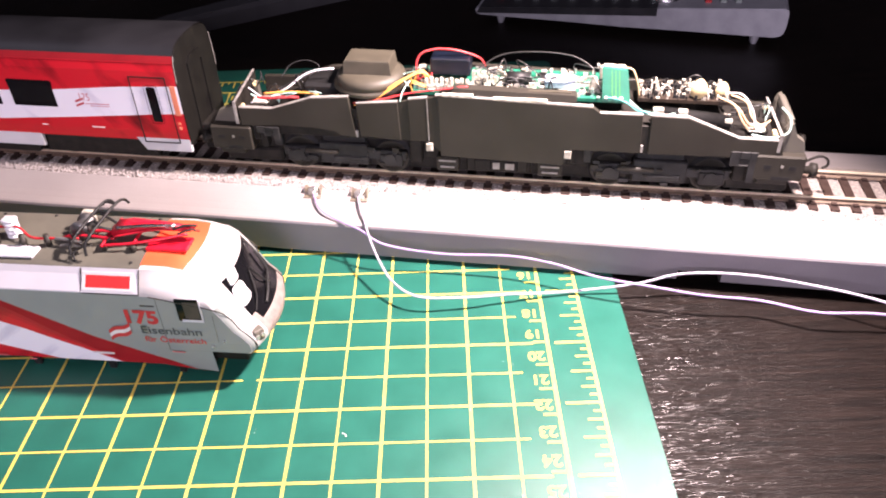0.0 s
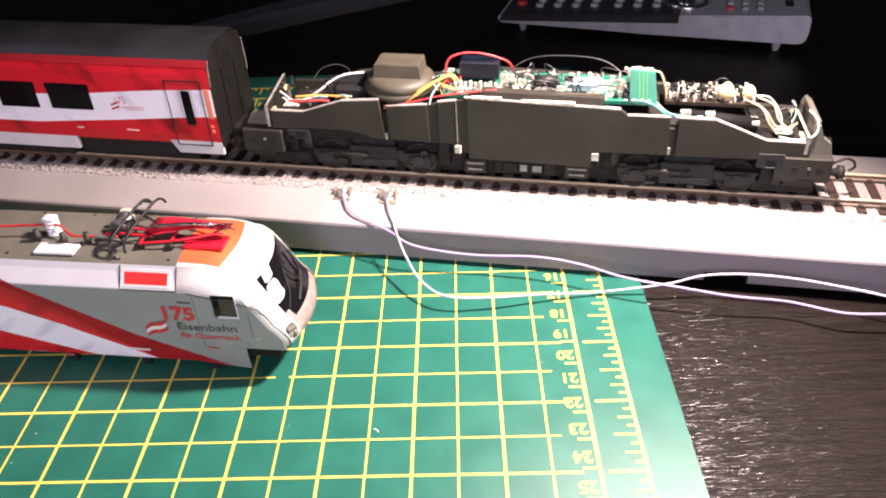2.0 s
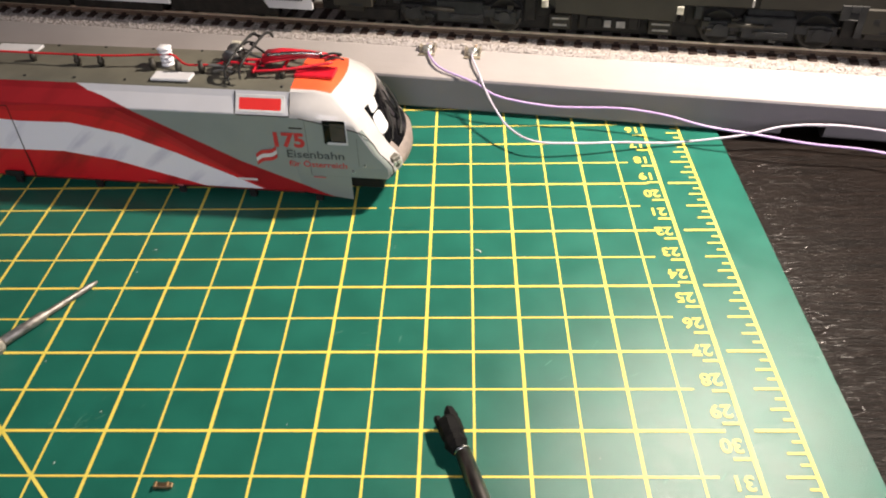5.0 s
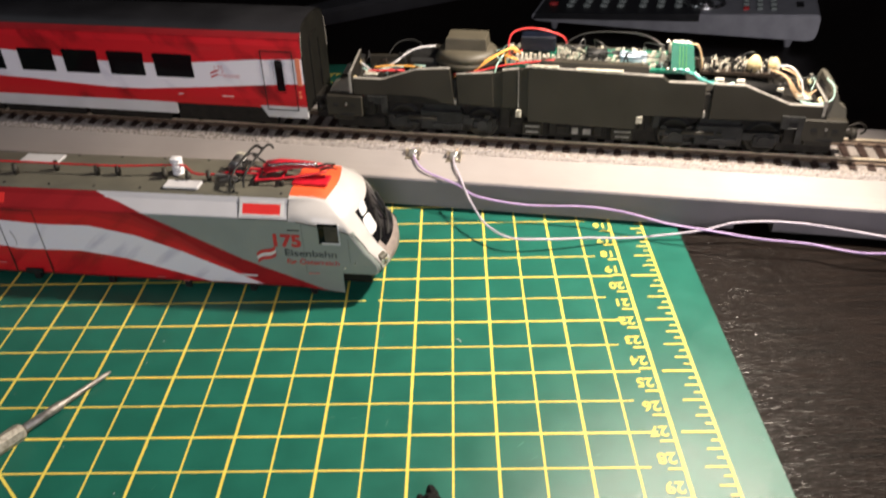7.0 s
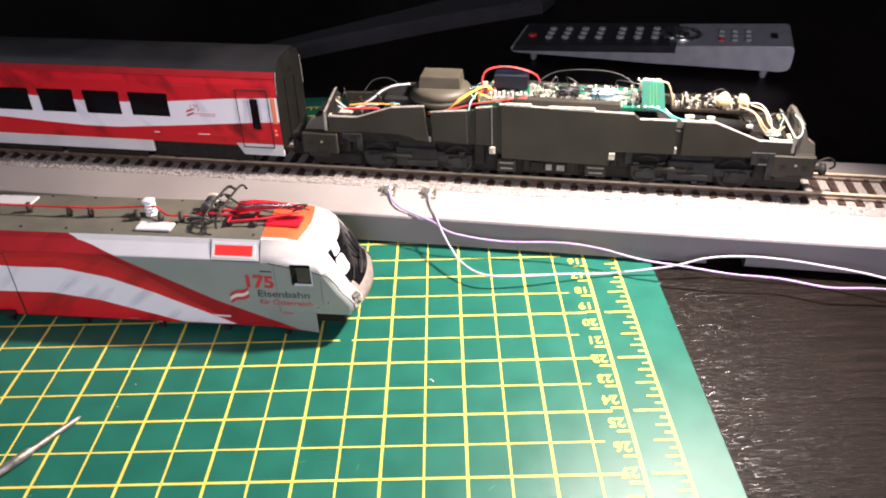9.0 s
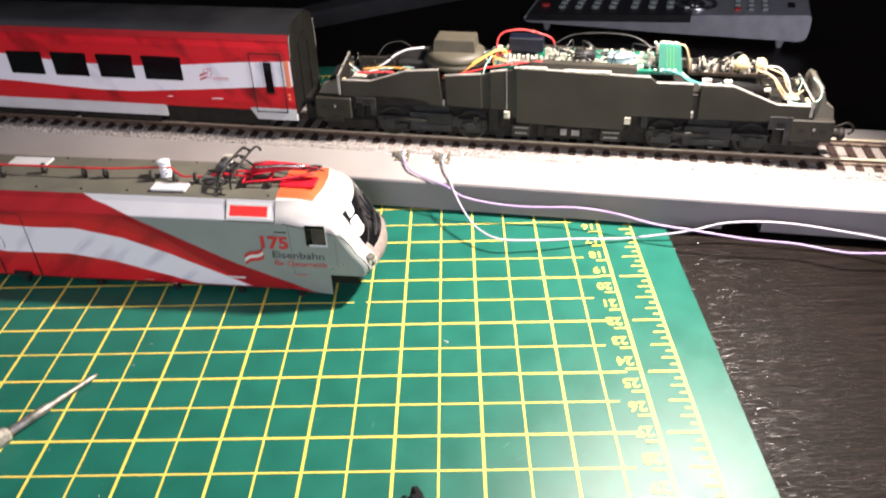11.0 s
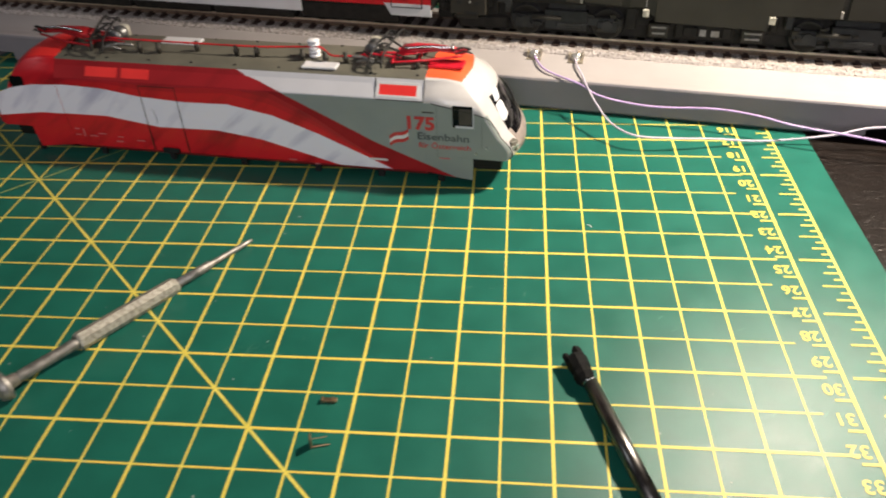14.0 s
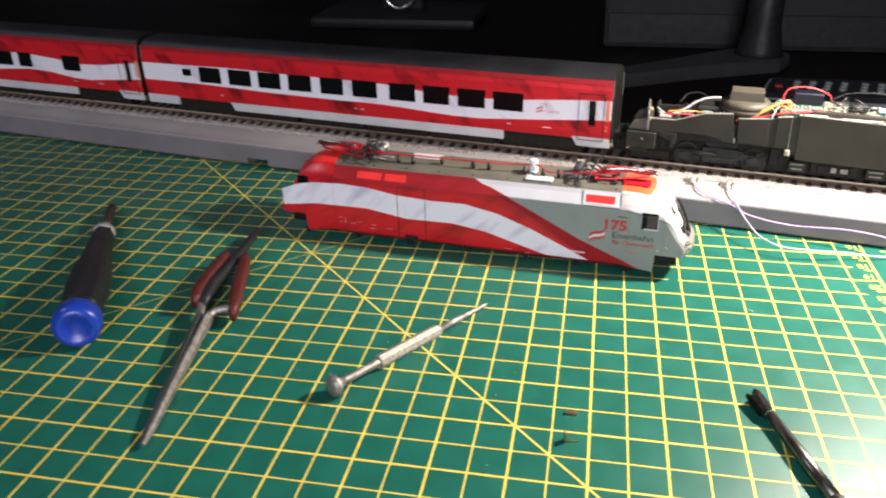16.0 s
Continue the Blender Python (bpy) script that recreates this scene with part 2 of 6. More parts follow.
def box(bm, lo, hi, bevel=0.0, seg=1):
    vs = bmesh.ops.create_cube(bm, size=1)["verts"]
    for v in vs:
        v.co = Vector([lo[i] + (v.co[i] + 0.5) * (hi[i] - lo[i]) for i in range(3)])
    if bevel:
        es = list({e for v in vs for e in v.link_edges})
        bmesh.ops.bevel(bm, geom=es, offset=bevel, segments=seg, affect="EDGES", profile=0.6)


def boxes(*some, bevel=0.0):
    bm = bmesh.new()
    for lo, hi in some:
        box(bm, lo, hi, bevel)
    return bm


def ringloft(bm, rings, closed=True, caps=True, mat=None):
    """Skins a list of equally long rings of points."""
    vv = [[bm.verts.new(p) for p in r] for r in rings]
    n = len(rings[0])
    for i in range(len(vv) - 1):
        for j in range(n if closed else n - 1):
            f = bm.faces.new((vv[i][j], vv[i][(j + 1) % n], vv[i + 1][(j + 1) % n], vv[i + 1][j]))
            if mat:
                f.material_index = mat(i, j)
    if caps and closed:
        bm.faces.new(vv[0])
        bm.faces.new(vv[-1])
    return vv


def lathe(bm, p0, p1, profile, seg=20):
    """A turned body along p0 to p1; profile: (fraction along, radius)."""
    a, b = Vector(p0), Vector(p1)
    d = (b - a).normalized()
    x = d.orthogonal().normalized()
    y = d.cross(x)
    rings = [[a.lerp(b, f) + (x * math.cos(k * math.tau / seg) + y * math.sin(k * math.tau / seg)) * max(r, 0.01) for k in range(seg)] for f, r in profile]
    ringloft(bm, rings)


def cyl(bm, p0, p1, r, seg=16, r2=None):
    lathe(bm, p0, p1, ((0, r), (1, r if r2 is None else r2)), seg)


def spline(pts, per=8):
    """A smooth line through the points."""
    q = [Vector(p) for p in pts]
    q = [2 * q[0] - q[1]] + q + [2 * q[-1] - q[-2]]
    out = []
    for i in range(1, len(q) - 2):
        for k in range(per):
            t = k / per
            a, b, c, d = q[i - 1], q[i], q[i + 1], q[i + 2]
            out.append(0.5 * (2 * b + (c - a) * t + (2 * a - 5 * b + 4 * c - d) * t * t + (3 * b - a - 3 * c + d) * t ** 3))
    out.append(q[-2])
    return out


def tube(bm, pts, r, seg=8, per=8):
    line = spline(pts, per) if len(pts) > 2 else [Vector(p) for p in pts]
    rings, x = [], None
    for i, p in enumerate(line):
        d = (line[min(i + 1, len(line) - 1)] - line[max(i - 1, 0)]).normalized()
        x = d.orthogonal().normalized() if x is None else (x - d * x.dot(d)).normalized()
        y = d.cross(x)
        rings.append([p + (x * math.cos(k * math.tau / seg) + y * math.sin(k * math.tau / seg)) * r for k in range(seg)])
    ringloft(bm, rings)


def tubepart(name, pts, r, material, parent, label="", per=8):
    bm = bmesh.new()
    tube(bm, pts, r, per=per)
    return part(name, bm, material, parent, label, True)


def prism(bm, outline, v0, v1, axis="v"):
    """Extrudes an outline in the (u, z) plane across v, or in the (u, v) plane up z."""
    f = (lambda p, q: (p[0], q, p[1])) if axis == "v" else (lambda p, q: (p[0], p[1], q))
    ringloft(bm, [[f(p, v0) for p in outline], [f(p, v1) for p in outline]])


def boxpart(name, lo, hi, material, parent, bevel=0.0, label=""):
    bm = bmesh.new()
    box(bm, lo, hi, bevel)
    return part(name, bm, material, parent, label)


def lettering(name, words, size, material, parent, m, label="", width=1.0, align="LEFT", bold=0.0):
    """Flat printed letters as a mesh, size in mm."""
    cu = bpy.data.curves.new(name, "FONT")
    cu.body, cu.size, cu.align_x = words, size * MM, align
    cu.resolution_u, cu.offset = 3, bold * size * MM
    tmp = new(name, cu)
    me = bpy.data.meshes.new_from_object(tmp.evaluated_get(bpy.context.evaluated_depsgraph_get()))
    bpy.data.objects.remove(tmp)
    me.materials.clear()
    me.materials.append(material)
    ob = new(name, me)
    ob.parent = parent
    ob.matrix_basis = m @ Matrix.Diagonal((width, 1, 1, 1))
    if label:
        ob["label"] = label
    return ob


def curve_at(x, pts):
    return float(np.interp(x, [p[0] for p in pts], [p[1] for p in pts]))


# ---- the room and the table ----
bm = bmesh.new()
box(bm, (-1500, -1300, -790), (1500, 1500, -770))
part("floor", bm, M_WALL)["kind"] = "structure"
for nm, lo, hi in (("wall_north", (-1500, 1500, -770), (1500, 1560, 1700)), ("wall_south", (-1500, -1360, -770), (1500, -1300, 1700)),
                   ("wall_east", (1500, -1300, -770), (1560, 1500, 1700)), ("wall_west", (-1560, -1300, -770), (-1500, 1500, 1700)),
                   ("ceiling", (-1500, -1300, 1700), (1500, 1500, 1740))):
    bm = bmesh.new()
    box(bm, lo, hi)
    part(nm, bm, M_WALL)["kind"] = "structure"

table = thing("table", mpose(0, 0, -2.2), "dark stained wooden table with a coarse streaky grain", "table")
bm = bmesh.new()
box(bm, (-1100, -420, -28), (900, 1000, 0), 2.0, 2)
part("tabletop", bm, M_TABLE, table)
for x in (-1040, 840):
    for y in (-370, 940):
        boxpart("leg", (x - 30, y - 30, -768), (x + 30, y + 30, -28), M_TABLE, table, 3)
# paler raised grain slivers, crowded by the mat's edge to imitate the lamp's glints
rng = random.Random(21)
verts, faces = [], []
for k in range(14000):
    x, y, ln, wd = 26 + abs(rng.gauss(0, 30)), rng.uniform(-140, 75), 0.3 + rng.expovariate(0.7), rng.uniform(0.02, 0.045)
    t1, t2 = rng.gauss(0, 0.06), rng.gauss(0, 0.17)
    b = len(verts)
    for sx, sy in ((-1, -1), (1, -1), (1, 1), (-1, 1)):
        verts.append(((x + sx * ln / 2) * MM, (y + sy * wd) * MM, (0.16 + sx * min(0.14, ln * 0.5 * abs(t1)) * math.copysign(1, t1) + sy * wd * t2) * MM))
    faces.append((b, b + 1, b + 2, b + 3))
me = bpy.data.meshes.new("wood_grain")
me.from_pydata(verts, [], faces)
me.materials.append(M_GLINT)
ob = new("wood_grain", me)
ob.parent = table
ob["kind"] = "stuff"

# ---- cutting mat: half-inch grid, origin where two inch lines cross ----
H = 12.7
mat_thing = thing("cutting_mat", mpose(0, 0, 0), "green self-healing cutting mat with yellow inch and centimetre grid", "cutting mat")
bm = bmesh.new()
outline = [(x + 4 * math.cos(a), y + 4 * math.sin(a)) for x, y, a0 in ((22.6, 265, 0), (-860, 265, 90), (-860, -170, 180), (22.6, -170, 270)) for a in [radians(a0 + k * 15) for k in range(7)]]
prism(bm, outline, -2.2, 0.0, "z")
part("mat_body", bm, M_MAT, mat_thing)


def flat(bm, x0, y0, x1, y1, wide, z=0.06):
    d = Vector((x1 - x0, y1 - y0, 0)).normalized()
    n = Vector((-d.y, d.x, 0)) * wide / 2
    a, b = Vector((x0, y0, z)), Vector((x1, y1, z))
    bm.faces.new([bm.verts.new(p) for p in (a - n, b - n, b + n, a + n)])


XL, YB, YT = -840, -160, 19 * H
grid_mesh = {}


def grid_line(x0, y0, x1, y1, wide, z):
    """One printed line; lines of one length share their mesh."""
    ln = round(math.hypot(x1 - x0, y1 - y0), 3)
    turn = 90 if abs(x1 - x0) < 1e-6 else 0
    if (ln, wide) not in grid_mesh:
        bm = bmesh.new()
        flat(bm, 0, 0, ln, 0, wide, 0)
        grid_mesh[ln, wide] = part("grid_line", bm, M_LINE, mat_thing)
        ob = grid_mesh[ln, wide]
    else:
        ob = new("grid_line", grid_mesh[ln, wide].data)
        ob.parent = mat_thing
    ob.matrix_basis = mpose(x0, y0, z, turn)


for k in range(-66, 0):
    grid_line(k * H, YB, k * H, YT, 0.85 if k % 2 == 0 else 0.6, 0.06)
for k in range(-12, 19):
    # one half-inch line has a worn gap
    for x0, x1 in ((XL, -94.4), (-90.2, -0.71 * H)) if k == 3 else ((XL, (-0.35 if k % 2 == 0 else -0.71) * H),):
        grid_line(x0, k * H, x1, k * H, 0.85 if k % 2 == 0 else 0.6, 0.09)
bm = bmesh.new()
flat(bm, -18 * H + 12 * H, -12 * H, -18 * H - 19 * H, 19 * H, 0.8, 0.12)
part("diagonal_line", bm, M_LINE, mat_thing)
bm = bmesh.new()
flat(bm, (-12.5 - 24) * H, -12.5 * H, (9 - 24) * H, 9 * H, 0.6, 0.12)
part("diagonal_line", bm, M_LINE2, mat_thing)
bm = bmesh.new()
flat(bm, 0, YB, 0, YT, 1.1, 0.12)
flat(bm, H, YB, H, YT + H, 0.9, 0.12)
flat(bm, XL, YT, 0, YT, 1.0, 0.12)
flat(bm, XL, YT + H, H, YT + H, 0.9, 0.12)
part("ruler_line", bm, M_LINE, mat_thing)
bm = bmesh.new()
for k in range(-48, 80):
    y = k * H / 4
    long = 0.82 if k % 8 == 0 else 0.55 if k % 4 == 0 else 0.38 if k % 2 == 0 else 0.22
    flat(bm, H - long * H, y, H, y, 0.7 if k % 8 else 0.9, 0.15)
for k in range(-260, 0):
    long = 0.8 if k % 8 == 0 else 0.55 if k % 4 == 0 else 0.38 if k % 2 == 0 else 0.22
    flat(bm, k * H / 4, YT + H - long * H, k * H / 4, YT + H, 0.7, 0.15)
part("inch_scale", bm, M_LINE, mat_thing, "fine yellow ruler ticks")["kind"] = "stuff"
bm = bmesh.new()
for n in range(0, 39):
    flat(bm, -4.6, YT - 10 * n, 0, YT - 10 * n, 0.8, 0.15)
for n in range(1, 80):
    flat(bm, -10 * n, YT - 4.6, -10 * n, YT, 0.8, 0.15)
part("centimetre_scale", bm, M_LINE, mat_thing)["kind"] = "stuff"
for n in range(13, 39):
    lettering("ruler_number", str(n), 5.5, M_LINE, mat_thing, mpose(-1.4, YT - 10 * n + 5.5, 0.16, 180), width=0.98, bold=0.022)
for n in range(8, 26):
    lettering("ruler_number", str(n), 6.4, M_LINE, mat_thing, mpose(-10 * n + 1, YT - 8.5, 0.16), width=0.8, bold=0.035)

# dust and scuffs on the mat
rng = random.Random(8)
bm = bmesh.new()
spots = [(-61.0, 15.6, 0.32), (-61.8, 16.4, 0.25)] + [(rng.uniform(-330, 5), rng.uniform(-110, 70), rng.uniform(0.05, 0.2)) for k in range(70)]
for x, y, r in spots:
    a0, el = rng.uniform(0, 6.28), rng.uniform(1, 2.4)
    bm.faces.new([bm.verts.new((x + r * rng.uniform(0.6, 1.2) * (math.cos(a) * el * math.cos(a0) - math.sin(a) * math.sin(a0)), y + r * rng.uniform(0.6, 1.2) * (math.cos(a) * el * math.sin(a0) + math.sin(a) * math.cos(a0)), 0.17)) for a in [j * math.tau / 7 for j in range(7)]])
part("dust", bm, M_DUST, mat_thing, "tiny pale specks of dust")["kind"] = "stuff"
bm = bmesh.new()
for cx, cy, n, sp in ((-160, -47, 16, 5), (-96, -20, 5, 4), (-40, -30, 6, 8), (-214, 12, 6, 7), (-12, -64, 7, 9)):
    for k in range(n):
        x, y, a, ln, wd = cx + rng.gauss(0, sp), cy + rng.gauss(0, sp * 0.7), rng.gauss(0.7, 0.5), rng.uniform(0.8, 3.4), rng.uniform(0.08, 0.3)
        flat(bm, x, y, x + ln * math.cos(a), y + ln * math.sin(a), wd, 0.05)
part("scuff", bm, M_SCUFF, mat_thing, "faint pale scuff marks")["kind"] = "stuff"

# ---- track board: frame with u along the track, v across it, origin at its near lower edge ----
BOARD = mpose(0, 89, 0, -9.95)
TOP, RAIL, MID = 14.8, 24.3, 30.0
board = thing("track_board", BOARD, "long grey painted display board carrying the model track", "board")
outline = [(0.5, 0.15), (-2.0, 2.0), (-2.0, TOP - 1.2), (-1.6, TOP - 0.4), (-0.8, TOP), (2.0, TOP + 0.3), (5.0, TOP + 1.1), (9.5, TOP + 2.8), (12.8, TOP + 3.9), (47.2, TOP + 3.9), (54, TOP + 1.8), (61, TOP + 0.3), (69.4, TOP), (70.2, TOP - 0.8), (70.2, 0.15)]
for u0, u1, slot in ((-790, -353, 0), (-353, -338, 1), (-338, 48.5, 0), (48.5, 63, 1), (63, 340, 0)):
    bm = bmesh.new()
    ringloft(bm, [[(u, v, z) for v, z in (([(18, 0.15), (18, 5.6), (-2.0, 5.6)] + outline[2:]) if slot else outline)] for u in (u0, u1)])
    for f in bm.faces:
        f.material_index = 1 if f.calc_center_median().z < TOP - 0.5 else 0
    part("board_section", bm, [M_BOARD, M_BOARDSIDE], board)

track = thing("model_track", BOARD, "model railway track with nickel rails, brown sleepers and glued ballast", "track")
GAUGE = 8.75
for v in (MID - GAUGE, MID + GAUGE):
    bm = bmesh.new()
    prof = [(-1.1, -2.4), (1.1, -2.4), (1.1, -2.0), (0.3, -1.6), (0.3, -0.8), (0.55, -0.5), (0.5, -0.15), (0.3, 0), (-0.3, 0), (-0.5, -0.15), (-0.55, -0.5), (-0.3, -0.8), (-0.3, -1.6), (-1.1, -2.0)]
    ringloft(bm, [[(u, v + a, RAIL + b) for a, b in prof] for u in (-780, 330)], mat=lambda i, j: 0 if 5 <= j <= 10 else 1)
    part("rail", bm, [M_RAIL, M_RAILSIDE], track)
bm = bmesh.new()
box(bm, (-1.55, MID - 13.4, 19.8), (1.55, MID + 13.6, 21.9), 0.2)
for v in (MID - GAUGE, MID + GAUGE):
    for s in (-1, 1):
        box(bm, (-0.9, v + s * 1.5 - 0.7, 21.8), (0.9, v + s * 1.5 + 0.7, 22.7), 0.1)
first = part("sleeper", bm, M_SLEEPER, track)
first.matrix_basis = mpose(-33.1 - 6.97 * 106, 0, 0)
for k in range(-105, 50):
    ob = new("sleeper", first.data)
    ob.parent = track
    ob.matrix_basis = mpose(-33.1 + 6.97 * k, 0, 0)

rng = random.Random(3)
bm = bmesh.new()
us = np.arange(-780, 330.1, 2.2)
vs = [13.7, 14.0, 14.4, 14.8, 15.3, 16.0, 17, 19, 21, 24, 27, 30, 33, 36, 39, 42, 45, 46.5, 48, 50, 52]
hs = [18.3, 18.7, 19.2, 19.8, 20.4, 20.9, 21.3, 21.4, 21.3, 21.2, 21.2, 21.2, 21.2, 21.2, 21.3, 21.3, 20.8, 20.2, 19.6, 18.8, 18.0]
rows = []
for u in us:
    wob = 0.7 * noise.noise((u * 0.03, 0, 0)) + 0.5 * noise.noise((u * 0.15, 3, 0))
    rows.append([bm.verts.new((u, v + (wob * 0.6 if v < 15.1 else 0), h + 0.55 * noise.noise((u * 0.7, v * 0.7, 1)))) for v, h in zip(vs, hs)])
for a, b in zip(rows, rows[1:]):
    for j in range(len(vs) - 1):
        bm.faces.new((a[j], a[j + 1], b[j + 1], b[j]))
part("ballast_bed", bm, M_BALLAST, track, "pale grey glued ballast bed", True)["kind"] = "stuff"
verts, faces = [], []
for k in range(17000):
    u = rng.uniform(-600, 200)
    edge = rng.random() < 0.75
    v = rng.gauss(14.4, 0.45) if edge else rng.uniform(15.5, 24)
    if v < 13.2 or (edge and u < -150 and k % 3):
        continue
    wob = 0.7 * noise.noise((u * 0.03, 0, 0)) + 0.5 * noise.noise((u * 0.15, 3, 0))
    z = float(np.interp(v, vs, hs))
    r = rng.uniform(0.28, 0.72) if edge else rng.uniform(0.2, 0.45)
    if not edge and abs((u + 33.1) / 6.97 - round((u + 33.1) / 6.97)) < 0.27:
        continue
    b = len(verts)
    ca, sa = math.cos(k), math.sin(k)
    for x, y, zz in ((1, 0, 0), (-0.9, 0.1, 0), (0, 1, 0.1), (0.1, -1, 0), (0, 0, 0.9), (0.2, 0, -0.9)):
        j = rng.uniform(0.7, 1.2) * r
        verts.append(((u + (x * ca - y * sa) * j) * MM, (v + wob * (0.6 if v < 15.1 else 0) + (x * sa + y * ca) * j) * MM, (z + 0.15 + zz * j) * MM))
    faces += [(b + i, b + j, b + m) for i, j in ((0, 2), (2, 1), (1, 3), (3, 0)) for m in (4,)] + [(b + j, b + i, b + 5) for i, j in ((0, 2), (2, 1), (1, 3), (3, 0))]
me = bpy.data.meshes.new("ballast_gravel")
me.from_pydata(verts, [], faces)
me.materials.append(M_GRAVEL)
ob = new("ballast_gravel", me)
ob.parent = track
ob["kind"] = "stuff"

# ---- feed clips and their wires ----


def feed_clip(u, v):
    t = thing("feed_clip", BOARD @ mpose(u, v, TOP + 2.7), "small brass track feed clip with a soldered wire end", "clip", "track feed clips")
    bm = bmesh.new()
    box(bm, (-3.2, -3.0, 0), (3.2, 2.2, 0.5), 0.15)
    box(bm, (-3.2, -1.0, 0.4), (-2.5, 1.6, 3.2), 0.15)
    box(bm, (2.4, -1.0, 0.4), (3.1, 1.6, 3.6), 0.15)
    box(bm, (-2.6, 1.0, 0.4), (2.6, 1.6, 2.4), 0.15)
    part("bracket", bm, M_CLIP, t)
    bm = bmesh.new()
    bmesh.ops.create_icosphere(bm, subdivisions=2, radius=1.9)
    for q in bm.verts:
        q.co = Vector((q.co.x * 1.2, q.co.y, q.co.z * 1.1)) * (1 + 0.3 * noise.noise(q.co)) + Vector((0.2, -0.4, 1.7))
    part("solder_blob", bm, M_SOLDER, t, "shiny solder blob", True)
    bm = bmesh.new()
    cyl(bm, (0.5, 1, 1.6), (0.7, 3.6, 2.8), 0.3, 8)
    part("pin", bm, M_BRASS, t)


feed_clip(-82.9, 12.0)
feed_clip(-65.3, 11.8)
w = thing("white_wire", mpose(0, 0, 0), "thin white insulated wire hanging from the track clip onto the mat", "wire")
tubepart("wire", [(-62.8, 113.2, 20.0), (-62.4, 107.5, 18.3), (-60.2, 100, 16.2), (-58, 91.5, 14), (-54.5, 83, 10.6), (-49.5, 74.5, 7.6), (-41, 68.3, 6), (-26, 68.4, 5), (-10.5, 71, 3.6), (9, 74, 1.4), (33, 74, 4.2), (47, 74.6, 7.2), (64.5, 71.5, 9), (86, 66.5, 8), (110, 54.5, 8), (150, 30, 4), (210, -20, -1.4)], 0.43, M_W_PALE, w)
w = thing("lilac_wire", mpose(0, 0, 0), "thin lilac insulated wire hanging from the track clip over the mat", "wire")
tubepart("wire", [(-79.7, 117.2, 20.0), (-78.6, 110.5, 18.2), (-74, 103.5, 16.4), (-61.6, 95.5, 14.6), (-52.8, 90.5, 11.5), (-33.2, 88, 8.6), (-10, 84, 9.8), (4.8, 79, 9.8), (18.6, 72.5, 8.8), (35, 67.8, 8), (52.5, 64.5, 6.2), (70, 62.5, 5), (86.5, 56, 5), (107, 54, 5), (150, 46, 3), (220, 20, -1.4)], 0.43, M_W_LILAC, w)

# ---- coaches ----


